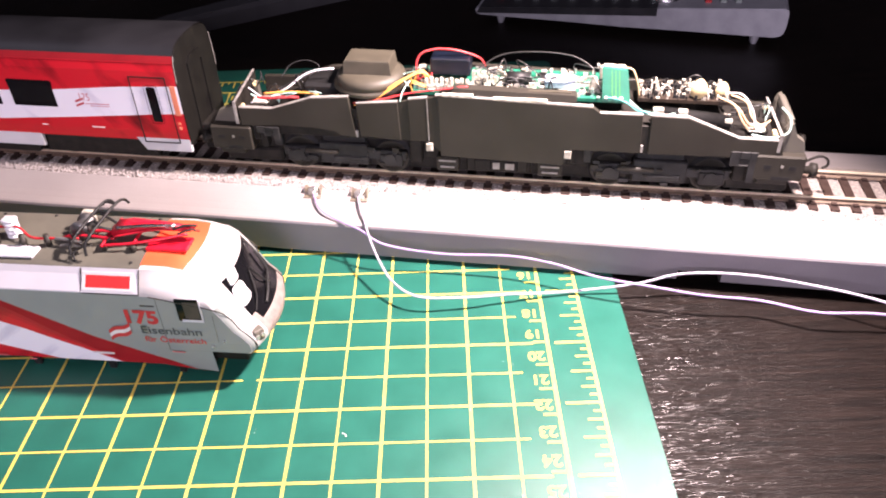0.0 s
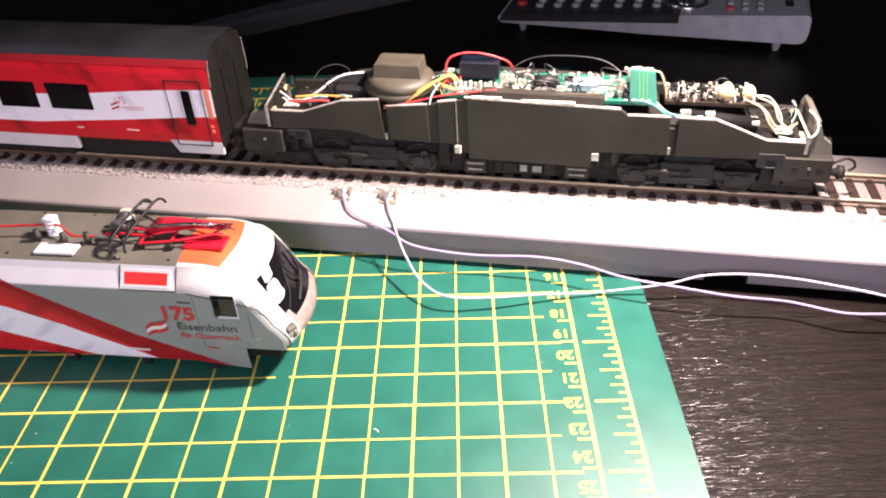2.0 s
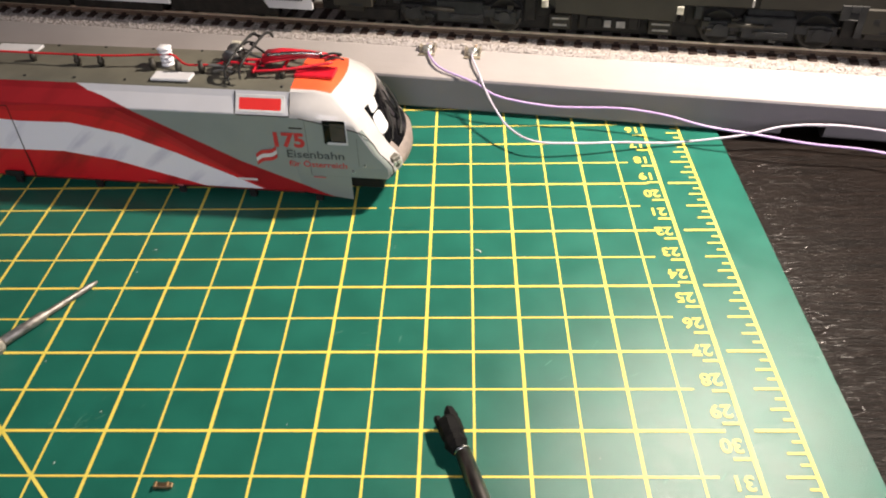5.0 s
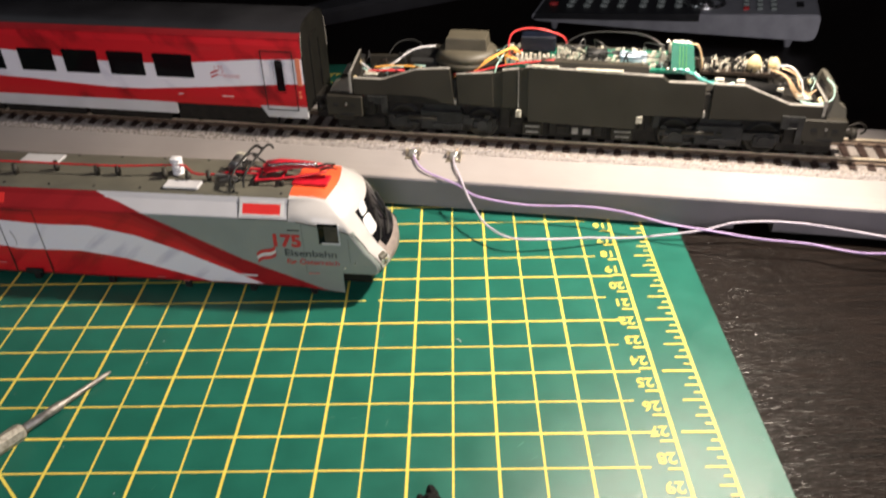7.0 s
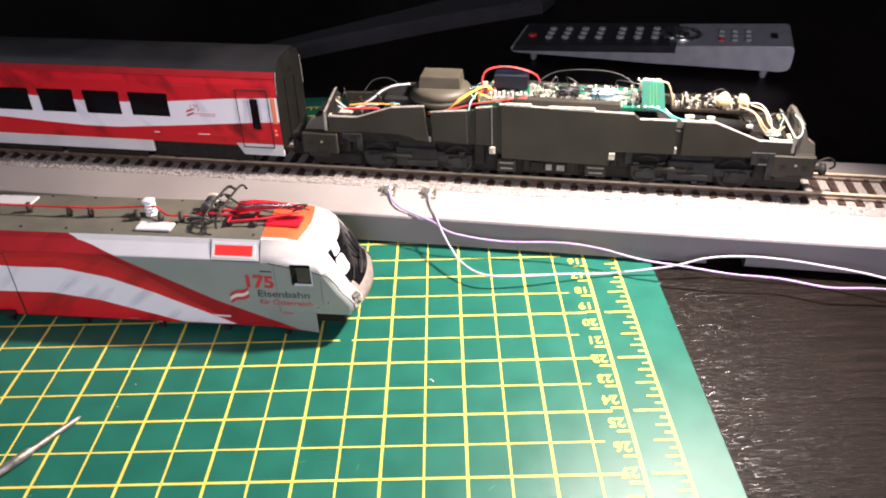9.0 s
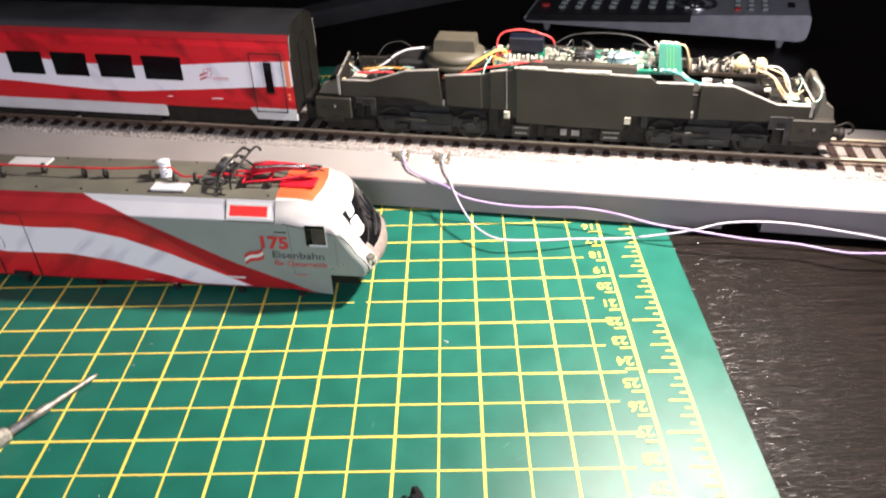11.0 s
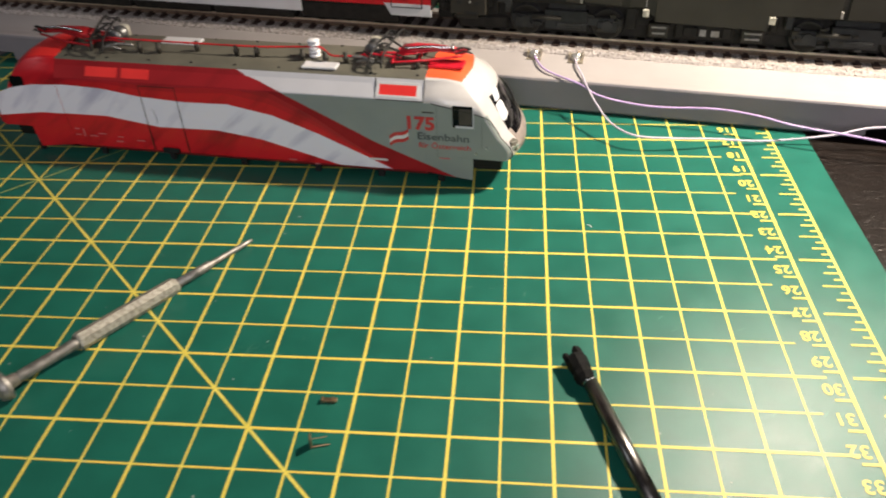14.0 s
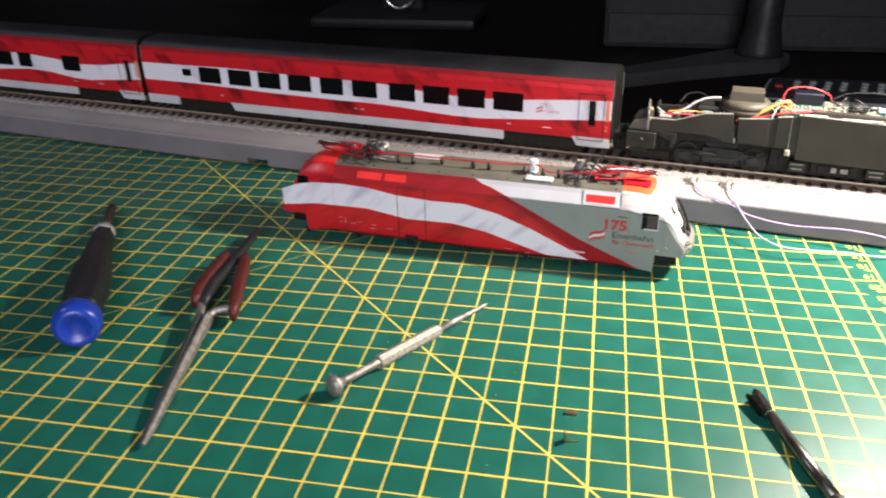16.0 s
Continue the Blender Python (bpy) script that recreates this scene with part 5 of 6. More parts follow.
# lower headlights, marker lamps and the white cushion behind the windscreen
for w, g in ((4.4, 1), (29.6, -1)):
    front = 14.2 if g > 0 else 12.0
    bm = bmesh.new()
    box(bm, (-2.0, -1.7, -2.0), (0.8, 1.7, 2.0), 0.3)
    bmesh.ops.rotate(bm, verts=bm.verts, cent=(0, 0, 0), matrix=Matrix.Rotation(radians(-38 * g), 3, "Z"))
    bmesh.ops.translate(bm, verts=bm.verts, vec=(front, w, 14.4))
    hl = part("headlight", bm, M_BRACKET, shell, "dark headlight unit")
    for dw in (-0.9, 0.9):
        bm = bmesh.new()
        lathe(bm, (0.8, dw, 0), (1.3, dw, 0), ((0, 0.7), (1, 0.6)), 10)
        bmesh.ops.rotate(bm, verts=bm.verts, cent=(0, 0, 0), matrix=Matrix.Rotation(radians(-38 * g), 3, "Z"))
        bmesh.ops.translate(bm, verts=bm.verts, vec=(front, w, 14.4))
        part("lens", bm, M_SOLDER, hl)
bm = bmesh.new()
for w0, z0, a, b in ((10.6, 24.7, 3.0, 2.9), (12.2, 29.7, 2.5, 1.6)):
    for q in bmesh.ops.create_icosphere(bm, subdivisions=3, radius=1)["verts"]:
        e = [math.copysign(abs(v) ** 0.42, v) for v in q.co]
        w, z = w0 + e[1] * a + e[2] * 0.6, z0 + e[2] * b
        lump = 0.3 * noise.noise((w * 0.7, z * 0.7, 4))
        q.co = Vector((13.1 - (z - 18.6) * 0.565 - 4.3 * (abs(w - 17) / 16.9) ** 2.2 + 0.5 * q.co.x + lump, w + lump, z))
part("white_padding", bm, M_W_WHITE, shell, "crumpled white padding showing in the windscreen", True)
bm = bmesh.new()
tube(bm, [(12.6, 10, 18.8), (11.9, 14, 22), (9.2, 18.5, 27)], 0.3)
tube(bm, [(12.8, 24, 18.8), (12.1, 21, 22), (9.0, 19.6, 27.4)], 0.3)
tube(bm, [(11.6, 26, 19.5), (10.6, 27.4, 22.5), (7.6, 28.6, 27)], 0.5)
tube(bm, [(14.2, 15, 18.0), (13.4, 20, 19.5), (11.6, 26, 21)], 0.45)
part("wiper", bm, M_BLACK, shell)
# printed words and marks on the near side
lettering("anniversary_number", "175", 6.8, M_INK_RED, shell, mpose(-24.4, -0.1, 20.7, rx=90), "red printed number 175", 1.1, bold=0.04)
lettering("slogan", "Eisenbahn", 3.9, M_INK_DARK, shell, mpose(-19.9, -0.1, 16.8, rx=90), "dark printed word", 1.21, bold=0.012)
lettering("slogan", "für Österreich", 2.9, M_INK_RED, shell, mpose(-19.4, -0.1, 13.6, rx=90), "red printed words", 1.11, bold=0.012)
bm = bmesh.new()
for dz, mi in ((0.0, 0), (1.25, 1), (2.5, 0)):
    xs = np.linspace(-30.0, -22.9, 9)
    rows_ = [[bm.verts.new((x, -0.1, 13.2 + dz * 1.08 + e * 1.08 + 3.4 * (x + 30) / 7.1 + 0.5 * math.sin((x + 30) / 7.1 * 6.0))) for e in (0, 1.25)] for x in xs]
    for a, b in zip(rows_, rows_[1:]):
        bm.faces.new((a[0], b[0], b[1], a[1])).material_index = mi
part("flag_print", bm, [M_INK_RED, M_INK_WHITE], shell, "small waving red and white flag print")
part("small_text_bar", boxes(((-17.6, -0.08, 27.0), (-13.4, 0.1, 27.45))), M_FRAME, shell, "tiny unreadable dark print")
part("cab_door_seam", boxes(((3.4, -0.05, 14.6), (3.56, 0.1, 24.6)), ((-12.6, -0.05, 10.4), (-12.44, 0.1, 29.8))), M_SEAM, shell)
part("number_bar", boxes(((-38.2, 0.6, 6.9), (-31.6, 1.2, 7.6))), M_INK_WHITE, shell)
for s, z, d, h in ((-158, 8.2, 2.2, 0.4), (-158, 10.6, 2.2, 0.4), (-154.6, 7.8, 0.5, 3.2), (-151.8, 8.0, 3.0, 0.5), (-148, 9.2, 3, 0.4), (-141, 6.4, 3.0, 0.5), (-140, 8.4, 2.4, 0.4), (-132, 7.4, 3.4, 0.5), (-70, 4.6, 3.2, 0.4), (-12, 9.8, 4.0, 0.3), (-60, 3.6, 2.2, 0.4)):
    boxpart("marking_bar", (s, -0.08, z), (s + d, 0.1, z + h), M_INK_FAINT, shell, 0, "small faint marking bar")
bm = bmesh.new()
for s in (-125.5, -111.0):
    box(bm, (s, -0.07, 4), (s + 0.3, 0.2, 30.4))
box(bm, (-125.5, -0.07, 30.1), (-111, 0.2, 30.4))
part("door_seam", bm, M_FRAME, shell, "seams of the machine room door")
for s in (-121.8,):
    tubepart("handrail", [(s, -0.05, 15.4), (s + 0.8, -0.5, 16.2), (s + 1.0, -0.5, 18), (s + 0.2, -0.5, 20.6), (s - 0.6, -0.05, 21.2)], 0.14, M_SKIRT, shell)
part("step_recess", boxes(((-122, -0.1, 3.4), (-115, 0.3, 5.4)), bevel=0.3), M_BLACK, shell)
for s in (2.6, 6.5):
    bm = bmesh.new()
    bmesh.ops.create_icosphere(bm, subdivisions=2, radius=0.5, matrix=Matrix.Translation((s - 1.2, 0.0, 11 + s * 0.6)))
    part("step_pin", bm, M_SOLDER, shell)

# roof equipment
bm = bmesh.new()
box(bm, (-17.5, 11.0, 41.2), (-5, 17.5, 42.4), 0.3)
part("pantograph_tray", bm, M_CRIMSON, shell, "bright red tray under the pantograph")
for s0, s1, w0, w1 in ((-62.4, -49.6, 5.8, 11.0), (-124.5, -109, 20, 26)):
    bm = bmesh.new()
    box(bm, (s0, w0, 40.6), (s1, w1, 41.9), 0.3)
    part("roof_plate", bm, M_SKIRT, shell, "pale raised roof plate")
bar = [(-146, 17, 45.5), (-140, 14, 45.2), (-110, 13.6, 45), (-82, 13.4, 45), (-64, 15, 45.2), (-58, 15, 45.4), (-53, 12.6, 43.6), (-47, 12.2, 43.8), (-38, 12.8, 43.8)]
tubepart("roof_busbar", bar, 0.36, M_RED, shell, "red high-voltage bar along the roof", 5)
for s, w in ((-128, 11.6), (-120.4, 11.6), (-106.4, 15), (-90, 13.4), (-82, 13.4), (-64, 12.4), (-55, 11.4), (-47.6, 12.0)):
    bm = bmesh.new()
    lathe(bm, (s, w, 41), (s, w, 45.2), ((0, 0.9), (0.3, 0.8), (0.35, 1.1), (0.6, 1.1), (0.65, 0.8), (1, 0.8)), 10)
    part("insulator", bm, M_FRAME, shell, "dark roof insulator", True)
for s in range(-156, -18, 17):
    for w, z in ((6.2, 40.1), (27.8, 40.1)):
        bm = bmesh.new()
        lathe(bm, (s, w, z), (s, w, z + 0.7), ((0, 0.5), (0.6, 0.5), (1, 0.25)), 8)
        part("roof_bolt", bm, M_BLACK, shell)
bm = bmesh.new()
for k in range(4):
    lathe(bm, (-60.5, 16, 41.2 + k * 1.4), (-60.5, 16, 42.5 + k * 1.4), ((0, 1.2), (0.4, 2.1), (0.7, 2.1), (1, 1.2)), 16)
box(bm, (-62.6, 14.4, 46.6), (-58.6, 17.6, 47.8), 0.4)
part("arrester", bm, M_W_WHITE, shell, "white ribbed arrester", True)


def pantograph(c, d, name, m1, m2):
    """A folded pantograph; d: direction in which its arm lies."""
    at = lambda x, w, z: (c + d * x, w, z)
    bm = bmesh.new()
    for w0, w1 in ((10.5, 16.0), (23.5, 18.0)):
        tube(bm, [at(-3, w0, 43.2), at(8, w0 * 0.75 + w1 * 0.25, 43.8), at(21, w1, 44.4)], 0.42)
    for x, w0, w1 in ((-3, 10, 24), (6, 11.4, 22.6)):
        tube(bm, [at(x, w0, 43.2), at(x, 17, 43.6), at(x, w1, 43.2)], 0.5)
    p = part(name, bm, m1, shell, "folded red pantograph", True)
    for x in (-3, 6):
        for w in (11, 23):
            bm = bmesh.new()
            lathe(bm, at(x, w, 40.6), at(x, w, 43.2), ((0, 1.0), (0.25, 0.7), (0.4, 1.1), (0.6, 0.7), (0.8, 1.1), (1, 0.7)), 10)
            part("insulator", bm, M_FRAME, p, "dark pantograph insulator", True)
    bm = bmesh.new()
    ringloft(bm, [[at(x, 17 - h, z - 0.7), at(x, 17 + h, z - 0.7), at(x, 17 + h * 0.8, z + 0.7), at(x, 17 - h * 0.8, z + 0.7)] for x, h, z in ((-1, 3.6, 45.4), (4, 3.4, 46.2), (12, 1.6, 46.6), (22, 0.8, 45.8))])
    tube(bm, [at(0, 12.6, 45), at(12, 15, 46.2), at(23, 16.6, 45.6)], 0.3)
    tube(bm, [at(0, 21.4, 45), at(12, 19, 46.2), at(23, 17.4, 45.6)], 0.3)
    part("arm", bm, m2, p, "tapering red pantograph arm", True)
    bm = bmesh.new()
    tube(bm, [at(1, 13.8, 47.2), at(9, 14.8, 47.7), at(18, 16.0, 47.2)], 0.55)
    part("rod", bm, M_STEEL, p, "bright metal rod", True)
    bm = bmesh.new()
    tube(bm, [at(17.5, 15, 46.6), at(21, 16, 47.4), at(23.5, 17.4, 46.6), at(22, 19, 45.4)], 0.4)
    tube(bm, [at(19, 14, 45.8), at(22.4, 15.4, 46.4), at(24.4, 17, 45)], 0.3)
    part("head_hinge", bm, M_BLACK, p, "", True)
    bm = bmesh.new()
    for x, lift in ((-4.5, 0.0), (-9.2, -0.5)):
        tube(bm, [at(x - 1.4, 6.2, 42.6), at(x - 1.6, 7.4, 45.2 + lift), at(x - 0.8, 10, 47.0 + lift), at(x + 0.4, 17, 48.4 + lift), at(x + 1.6, 24, 49.2 + lift), at(x + 2.4, 26.6, 48.6 + lift), at(x + 2.8, 28, 46.6 + lift)], 0.42)
    for w in (10.4, 15, 19.6, 24):
        tube(bm, [at(-4.6 + (w - 17) * 0.17, w, 47.9 + (w - 17) * 0.1), at(-7, w + 0.6, 48.0 + (w - 17) * 0.1), at(-9.0 + (w - 17) * 0.17, w, 47.2 + (w - 17) * 0.1)], 0.32)
    tube(bm, [at(-1, 15.5, 45.2), at(-3.6, 14.6, 46.4), at(-6.4, 14.4, 47.6)], 0.4)
    tube(bm, [at(-1, 18.5, 45.2), at(-3.6, 19.2, 46.6), at(-6.4, 19.8, 47.9)], 0.4)
    tube(bm, [at(-7, 9.4, 44), at(-9.6, 6.6, 43.4), at(-9.2, 5.2, 41.6)], 0.26)
    tangle = random.Random(int(abs(c)))
    for k in range(7):
        x, w, z = -tangle.uniform(1, 11), tangle.uniform(9, 23), tangle.uniform(42.4, 45)
        tube(bm, [at(x, w, z), at(x + tangle.uniform(-3, 3), w + tangle.uniform(-3, 3), z + tangle.uniform(0, 2)), at(x + tangle.uniform(-4, 4), w + tangle.uniform(-4, 4), z + tangle.uniform(-1, 1.6))], tangle.uniform(0.18, 0.36), 6, 5)
    part("collector_head", bm, M_BLACK, p, "black curved collector strips", True)
    bm = bmesh.new()
    lathe(bm, at(-11.4, 14.2, 45.0), at(-11.4, 20.4, 45.0), ((0, 2.0), (0.08, 2.9), (0.2, 2.9), (0.3, 2.2), (0.7, 2.2), (0.8, 2.9), (0.95, 2.9), (1, 1.6)), 18)
    part("spring_drum", bm, M_DARKSTEEL, p, "dull steel spring drum", True)
    part("bracket", boxes((at(-13.6 if d > 0 else -10, 20.8, 43), at(-10 if d > 0 else -13.6, 23, 47.4)), bevel=0.4), M_CHIPWHITE, p, "small pale bracket")
    bm = bmesh.new()
    tube(bm, [at(-20, 12.6, 43.4), at(-15, 12.0, 43.9), at(-9.6, 11.4, 43.2)], 0.55)
    tube(bm, [at(-16, 10.4, 42.6), at(-12.6, 9.8, 43.6), at(-8.6, 9.6, 43.0)], 0.45)
    part("air_pipe", bm, M_PLIERS, p, "bright metal pipe", True)
    bm = bmesh.new()
    tube(bm, [at(-17, 13.6, 43.0), at(-12, 13.2, 44.6), at(-4, 13.4, 44.0), at(0, 13, 44)], 0.4)
    tube(bm, [at(-14, 16, 42.6), at(-8, 16.6, 43.8), at(-2, 17, 43.8)], 0.5)
    part("lower_linkage", bm, m1, p, "red linkage", True)


pantograph(-27, 1, "pantograph", M_CRIMSON, M_CRIMSON)
pantograph(-151, -1, "pantograph", M_DARKRED, M_DARKRED)
# the shell's heights and lengths are remapped to fit the camera's views
HEIGHT_FIT = [(-1, -1), (0, 0), (1.0, 2.0), (9.0, 10.2), (14.0, 15.5), (31.4, 33.1), (37.4, 37.1), (39.0, 38.9), (41.5, 40.3), (60, 58.8)]


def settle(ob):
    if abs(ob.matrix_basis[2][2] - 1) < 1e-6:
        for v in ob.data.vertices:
            v.co = (v.co.x * 0.9905 + 0.0005, v.co.y, curve_at(v.co.z / MM, HEIGHT_FIT) * MM)
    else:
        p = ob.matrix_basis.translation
        ob.matrix_basis.translation = (p.x * 0.9905 + 0.0005, p.y, curve_at(p.z / MM, HEIGHT_FIT) * MM)
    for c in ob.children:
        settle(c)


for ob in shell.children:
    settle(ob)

# ---- tools on the mat ----


def precision_screwdriver():
    t = thing("precision_screwdriver", mpose(0, 0, 0), "small silver precision screwdriver with a knurled handle", "screwdriver")
    a, b = Vector((-220.5, -71.5, 4.2)), Vector((-173.2, 2.0, 1.0))
    ln = (b - a).length
    at = lambda mm: a.lerp(b, mm / ln)
    bm = bmesh.new()
    lathe(bm, at(0), at(6), ((0, 1.5), (0.06, 3.6), (0.3, 4.2), (0.5, 4.2), (0.6, 2.0), (1, 1.7)), 24)
    part("swivel_cap", bm, M_PLIERS, t, "polished swivel cap", True)
    bm = bmesh.new()
    lathe(bm, at(5), at(24), ((0, 1.3), (0.1, 1.6), (0.9, 1.65), (1, 2.0)), 18)
    part("neck", bm, M_PLIERS, t, "", True)
    bm = bmesh.new()
    lathe(bm, at(23.5), at(57), ((0, 2.4), (0.02, 2.75), (0.97, 2.65), (1, 2.1)), 8)
    part("knurled_grip", bm, M_KNURL, t, "knurled silver grip with flat sides")
    bm = bmesh.new()
    lathe(bm, at(56.5), at(ln), ((0, 1.5), (0.42, 1.4), (0.46, 0.95), (0.9, 0.85), (0.96, 0.7), (1, 0.35)), 14)
    part("blade", bm, M_PLIERS, t, "thin steel blade", True)


def black_tool():
    t = thing("pick_up_tool", mpose(0, 0, 0), "black metal pick-up tool with a clawed tip", "tool")
    a, b = Vector((-69.8, -47.6, 2.8)), Vector((-37, -150, 3.4))
    d = (b - a).normalized()
    side_ = d.cross(Vector((0, 0, 1)))
    bm = bmesh.new()
    a = a + side_ * 0.7 - d * 0.9
    lathe(bm, a + d * 3.2, a + d * 12.2, ((0, 2.5), (0.12, 3.05), (0.5, 2.9), (0.62, 2.5), (0.8, 2.75), (1, 1.9)), 9)
    for off, up, r, tip in ((2.2, 0.4, 1.0, 1.5), (-0.9, 0.9, 1.25, 0.0), (-1.9, 0.2, 0.8, 1.2), (-1.6, -1.4, 0.9, 0.6), (1.2, -1.6, 0.9, 1.0)):
        o = side_ * off + Vector((0, 0, up))
        lathe(bm, a + d * 4.6 + o, a + d * tip + o * 1.08, ((0, r), (0.6, r * 1.05), (0.9, r * 0.85), (1, r * 0.55)), 6)
    for q in bm.verts:
        q.co += Vector((noise.noise(q.co * 0.9), noise.noise(q.co * 0.9 + Vector((9, 0, 0))), 0)) * 0.35
    part("claw_tip", bm, M_CLAW, t, "black clawed tip")
    bm = bmesh.new()
    a = a - side_ * 0.7 + d * 0.9
    lathe(bm, a + d * 11.2, a + d * 11.9, ((0, 1.5), (0.3, 1.9), (1, 1.95)), 28)
    part("collar", bm, M_STEEL, t, "bright steel collar", True)
    bm = bmesh.new()
    lathe(bm, a + d * 11.8, a + d * 52, ((0, 1.4), (0.01, 1.9), (0.5, 2.05), (1, 2.1)), 28)
    part("barrel", bm, M_GUNMETAL, t, "glossy dark metal barrel", True)
    bm = bmesh.new()
    lathe(bm, a + d * 51.5, b, ((0, 2.0), (0.02, 2.5), (0.97, 2.55), (1, 2.0)), 28)
    part("sleeve", bm, M_GUNMETAL, t, "thicker black grip sleeve", True)


def big_screwdriver():
    t = thing("screwdriver", mpose(0, 0, 0), "screwdriver with a black handle and a blue end cap", "screwdriver")
    a, b = Vector((-332.5, -55, 10.2)), Vector((-394, 67.5, 3.6))
    ln = (b - a).length
    ax = (b - a).normalized()
    at = lambda mm: a.lerp(b, mm / ln)
    bm = bmesh.new()
    lathe(bm, at(-5), at(6), ((0.16, 1.0), (0.13, 3.4), (0.03, 5.6), (0.0, 6.6), (0.03, 7.8), (0.12, 8.8), (0.3, 9.5), (0.6, 9.6), (0.9, 9.2), (1, 8.6)), 36)
    part("end_cap", bm, M_BLUE, t, "blue dished end cap", True)
    bm = bmesh.new()
    rings = []
    x = ax.orthogonal().normalized()
    y = ax.cross(x)
    for mm, r in ((5, 8.6), (12, 8.0), (22, 8.4), (36, 8.9), (52, 8.2), (66, 6.6), (80, 5.6), (96, 5.2)):
        rings.append([at(mm) + (x * math.cos(g) + y * math.sin(g)) * r * (1 + 0.05 * math.cos(6 * g)) for g in np.linspace(0, math.tau, 37)[:-1]])
    ringloft(bm, rings)
    part("handle", bm, M_RUBBER, t, "black rubber handle", True)
    bm = bmesh.new()
    lathe(bm, at(95), at(103), ((0, 5.4), (0.3, 5.6), (0.55, 5.6), (0.6, 5.0), (0.9, 4.8), (1, 3.0)), 28)
    part("collar", bm, M_REMOTE, t, "grey collar", True)
    bm = bmesh.new()
    lathe(bm, at(103), at(ln), ((0, 2.8), (0.8, 2.5), (1, 2.2)), 14)
    part("shaft", bm, M_FRAME, t, "dark steel shaft", True)


def cutters():
    t = thing("long_nosed_pliers", mpose(0, 0, 0), "long-nosed steel pliers with red and black handle sleeves", "pliers")
    tip, joint = Vector((-274.6, -109, 1.8)), Vector((-288.6, -33, 4.4))
    d = (joint - tip).normalized()
    n = Vector((-d.y, d.x, 0))
    # left jaw takes the darker steel, painting in the shade on that side
    for s, m in ((-1, M_PLIERS), (1, M_DARKSTEEL)):
        bm = bmesh.new()
        rings = []
        for f, gap, wd, ht in ((0, 0.1, 1.0, 1.2), (0.08, 0.1, 1.7, 2.0), (0.3, 0.15, 2.3, 3.0), (0.6, 0.3, 2.9, 3.8), (0.85, 0.6, 3.4, 4.6), (1, 0.9, 3.6, 5.0)):
            c = tip.lerp(joint, f)
            rings.append([c + n * s * gap + Vector((0, 0, -ht * 0.5)), c + n * s * wd + Vector((0, 0, -ht * 0.35)), c + n * s * wd * 0.95 + Vector((0, 0, ht * 0.25)), c + n * s * (gap + 0.3 * (wd - gap)) + Vector((0, 0, ht * 0.55)), c + n * s * gap + Vector((0, 0, ht * 0.5))])
        ringloft(bm, rings)
        part("jaw", bm, m, t, "long tapered steel jaw")
    bm = bmesh.new()
    tube(bm, [joint + n * -1.8 + Vector((0, -3, 0)), (-286.2, -30.6, 5.0), (-283.4, -28.6, 5.6), (-280.2, -27.6, 6)], 1.7)
    tube(bm, [joint + n * 1.8 + Vector((0, -3, 0)), (-291.8, -30, 5), (-293.5, -26, 5.5)], 1.8)
    lathe(bm, (-280.6, -27.4, 4.4), (-280.6, -27.4, 7.6), ((0, 1.5), (0.8, 1.5), (1, 1.0)), 14)
    part("joint", bm, M_PLIERS, t, "steel pivot joint", True)
    for line in ([(-296.6, -25.5), (-299.8, -15.5), (-301.4, 0.5), (-302.1, 17.5)], [(-276.0, -32.5), (-281.4, -16.5), (-286.4, -0.5), (-291.4, 17.0)]):
        bm = bmesh.new()
        rings = []
        for k in range(9):
            f = k / 8 * 3
            i = min(2, int(f))
            x, y = (line[i][0] + (line[i + 1][0] - line[i][0]) * (f - i), line[i][1] + (line[i + 1][1] - line[i][1]) * (f - i))
            hw = (1.5, 2.1, 2.5, 2.6, 2.6, 2.6, 2.6, 2.5, 2.1)[k]
            rings.append([(x + hw * a, y + 0.3 * a, 6 + b) for a, b in ((-1, -2.2), (-0.4, -3), (0.6, -3), (1, -2), (1, 2), (0.6, 2.8), (-0.5, 2.8), (-1, 2))])
        ringloft(bm, rings)
        part("handle", bm, M_HANDLERED, t, "dark red flat handle sleeve", True)
    bm = bmesh.new()
    rings = []
    for x, y, r in ((-292.6, -27, 1.8), (-295.0, -18, 2.9), (-296.6, -8, 3.1), (-296.8, 4, 2.9), (-296.6, 16, 2.5), (-297.2, 28, 2.2), (-298.2, 40, 2.0), (-298.7, 49, 1.4)):
        rings.append([(x + r * math.cos(g), y, 5.6 + r * 0.9 * math.sin(g)) for g in np.linspace(0, math.tau, 13)[:-1]])
    ringloft(bm, rings)
    part("inner_grip", bm, M_RUBBER, t, "black inner grip", True)


precision_screwdriver()
black_tool()
big_screwdriver()
cutters()


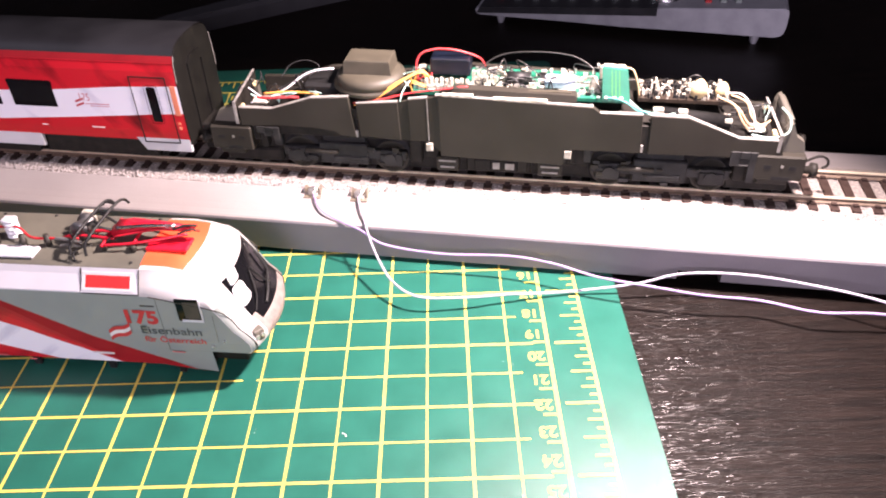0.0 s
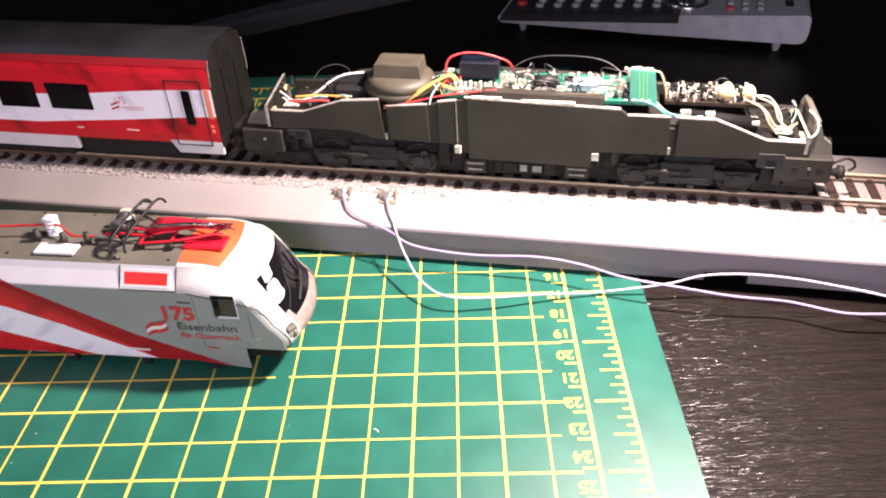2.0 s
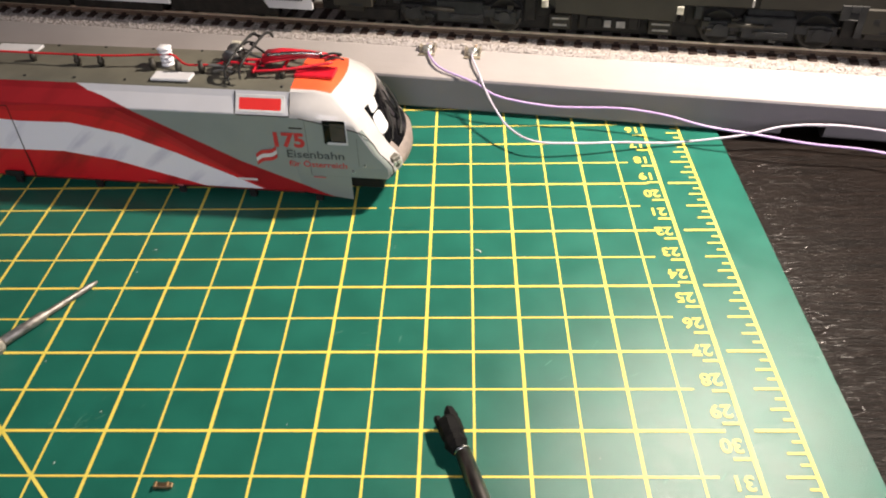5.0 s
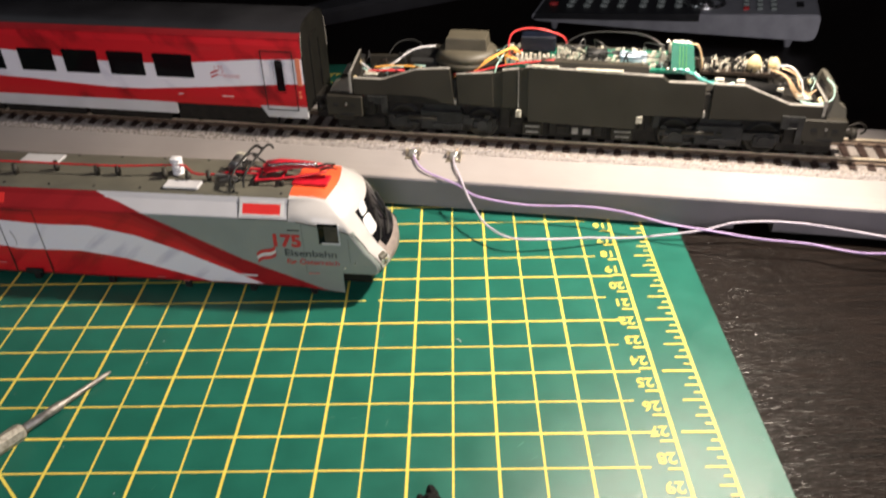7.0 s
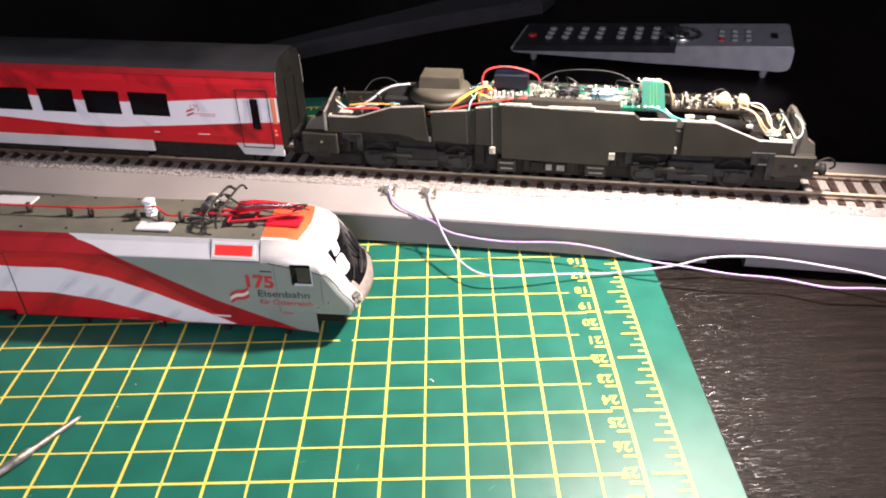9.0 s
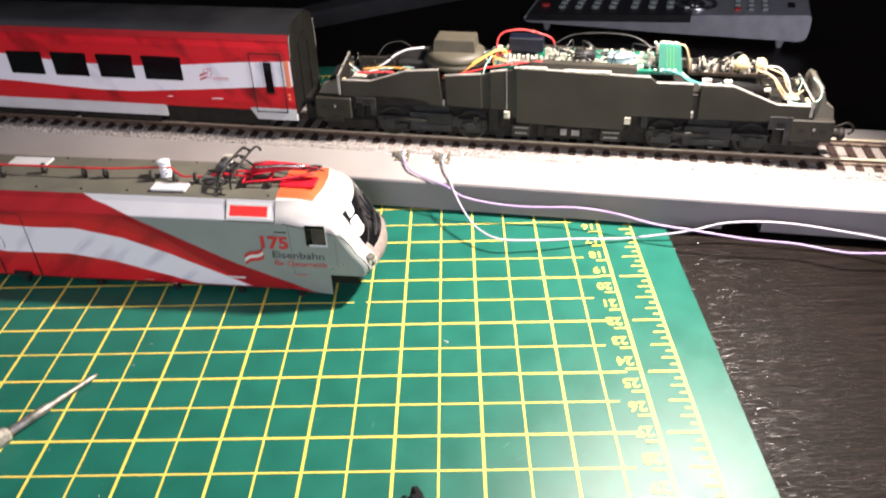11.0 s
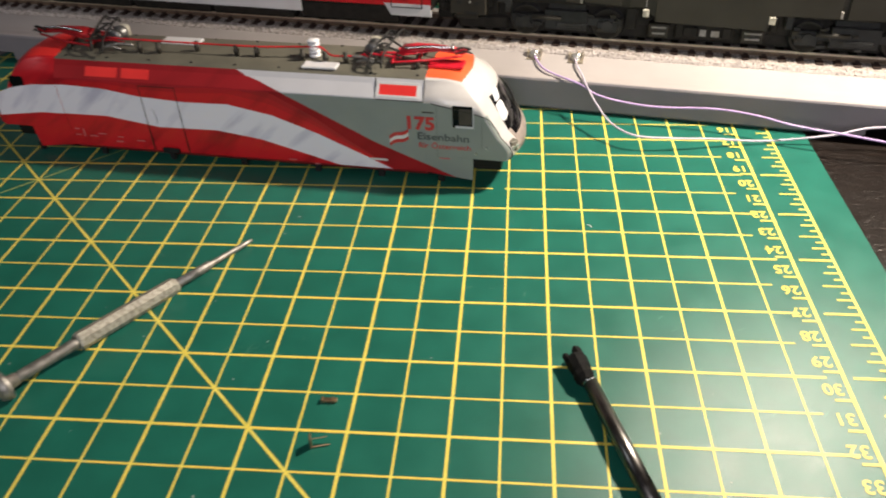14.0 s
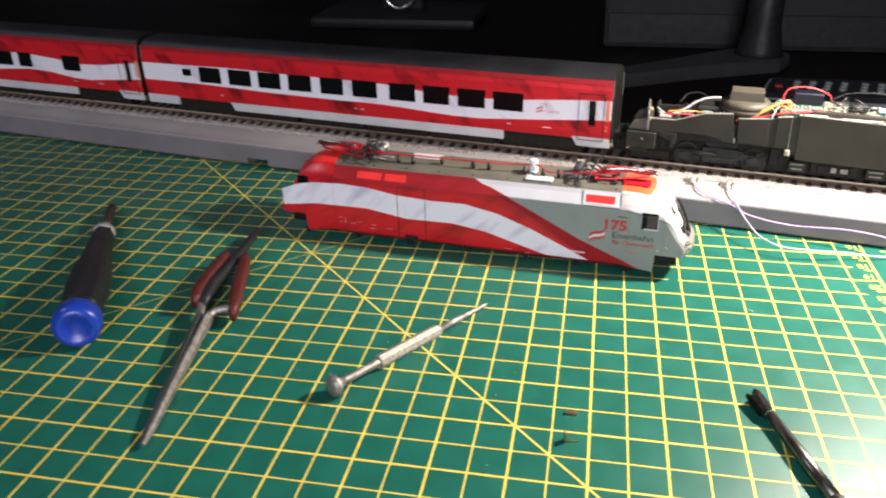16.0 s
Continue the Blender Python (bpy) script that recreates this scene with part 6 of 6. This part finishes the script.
def contact(x, y, rz, tall, size):
    t = thing("brass_contact", mpose(x, y, 0, rz), "tiny brass contact clip lying on the mat", "clip", "loose contact clips")
    bm = bmesh.new()
    if tall:
        box(bm, (-1.6, -1.2, 0.1), (-1.0, 1.4, 4.0), 0.1)
        box(bm, (-1.2, -1.0, 0.1), (4.0, -0.6, 0.6), 0.1)
        box(bm, (-1.2, 0.8, 1.6), (3.4, 1.1, 2.0), 0.1)
    else:
        box(bm, (-3.2, -1.1, 0.1), (3.0, 1.1, 1.6), 0.3)
        box(bm, (-4.0, -1.3, 0.1), (-3.0, 1.3, 2.0), 0.2)
        box(bm, (0.6, -1.25, 0.1), (1.4, 1.25, 1.9), 0.1)
    bmesh.ops.scale(bm, vec=(size, size, size), verts=bm.verts)
    part("bent_strip", bm, M_BRASS, t)


contact(-133.2, -66.3, 0, False, 0.6)
contact(-134.0, -80.6, 15, True, 0.85)

# ---- things on the table behind the board ----
rem = thing("remote_control", mpose(-10.5, 333.5, -2.2, -17.7), "long silver and black remote control lying face up", "remote control")
lid = lambda u: 9.7 + 0.07 * u
bm = bmesh.new()
prism(bm, [(0, 7), (2, 5.2), (90, 5), (170, 5.5), (174, 7), (175, 12), (175, 20), (173.6, lid(173.6)), (92, lid(92)), (3, lid(3)), (0, 9)], 0, 48)
bmesh.ops.bevel(bm, geom=[e for e in bm.edges], offset=0.8, segments=2, affect="EDGES")
part("case", bm, M_REMOTE, rem, "silver case")
bm = bmesh.new()
prism(bm, [(1, 6.6), (106, lid(106) - 4.2), (106, lid(106) + 0.5), (3, lid(3) + 0.5)], -0.5, 48.5)
part("keypad_panel", bm, M_KEYPAD, rem, "black keypad panel")
for v in (5, 37):
    for u in (15, 160):
        bm = bmesh.new()
        lathe(bm, (u, v, 0), (u, v, 6.0), ((0, 1.6), (0.3, 2.2), (1, 3.0)), 12)
        part("foot", bm, M_REMOTE, rem)
for i in range(7):
    for j in range(3):
        u = 23 + i * 11 + (3 if i > 3 else 0)
        bm = bmesh.new()
        lathe(bm, (u, 15 + j * 9, lid(u)), (u, 15 + j * 9, lid(u) + 2.4), ((0, 2.7), (0.8, 2.6), (1, 1.8)), 12)
        part("button", bm, M_GREY, rem, "grey rubber button", True)
bm = bmesh.new()
lathe(bm, (11, 20, lid(11)), (11, 20, lid(11) + 2.0), ((0, 3.2), (0.8, 3.1), (1, 2.2)), 12)
part("button", bm, M_INK_RED, rem, "red power button", True)
bm = bmesh.new()
lathe(bm, (108, 22, lid(96)), (108, 22, lid(108) + 2.2), ((0, 13), (1, 12.5), (1, 10.5), (0, 10.5)), 32)
lathe(bm, (108, 22, lid(104)), (108, 22, lid(108) + 1.8), ((0, 6), (1, 5)), 24)
part("ring_button", bm, M_STEEL, rem, "round navigation ring", True)
for i in range(3):
    for j in range(3):
        u = 131 + i * 8
        boxpart("button", (u, 10 + j * 9, lid(u) - 0.3), (u + 3.5, 14 + j * 9, lid(u) + 1.6), M_INK_RED if i == 0 and j == 0 else M_GREY, rem, 0.5)
boxpart("label_mark", (162, 16, lid(166) - 0.5), (166, 26, lid(166) + 0.25), M_BLACK, rem)

base = thing("monitor_stand", mpose(-150, 372, -2.2, 34.5), "dull grey monitor stand leg on the dark table", "stand")
bm = bmesh.new()
ringloft(bm, [[(x, y * k + 0, z) for x, y in ((-75, -10), (-60, -17), (20, -22), (100, -30), (180, -44), (205, -30), (205, 6), (180, 12), (60, 2), (-60, -6))] for z, k in ((0, 1.0), (8, 1.0), (10.5, 0.9))])
part("leg", bm, M_STANDLEG, base, "flat grey leg")
bm = bmesh.new()
lathe(bm, (180, -17, 8), (180, -17, 160), ((0, 22), (0.05, 19), (0.2, 15), (1, 15)), 28)
part("column", bm, M_BLACK, base, "black column", True)
screen = thing("flat_screen", mpose(-330, 640, -2.2, 0), "black switched-off flat screen on its stand", "screen")
bm = bmesh.new()
box(bm, (-330, -14, 60), (260, 20, 420), 6, 2)
part("housing", bm, M_BLACK, screen)
bm = bmesh.new()
box(bm, (-130, -60, 0), (60, 60, 12), 5, 2)
box(bm, (-60, 0, 10), (-10, 20, 80), 3)
part("foot", bm, M_BLACK, screen)
bm = bmesh.new()
rings = [[Vector((-28 + (17 + 2.4 * math.cos(q)) * math.cos(g), -40 + 2.4 * math.sin(q), 37 + (17 + 2.4 * math.cos(q)) * math.sin(g))) for q in np.linspace(0, math.tau, 13)[:-1]] for g in np.linspace(0, math.tau, 41)]
ringloft(bm, rings, caps=False)
part("ring", bm, M_STEEL, screen, "polished metal ring", True)
box_ = thing("media_box", mpose(0, 520, -2.2, 0), "low dark grey media box at the back of the table", "box")
bm = bmesh.new()
box(bm, (-130, 0, 0), (330, 160, 62), 4, 2)
part("casing", bm, M_BASEGREY, box_)
part("front_panel", boxes(((-126, -2.5, 5), (326, -0.2, 34)), bevel=0.6), M_BLACK, box_, "glossy black lower front panel")
for x in (-120, 300):
    boxpart("rubber_foot", (x, 8, -0.02), (x + 18, 26, 0.8), M_RUBBER, box_)
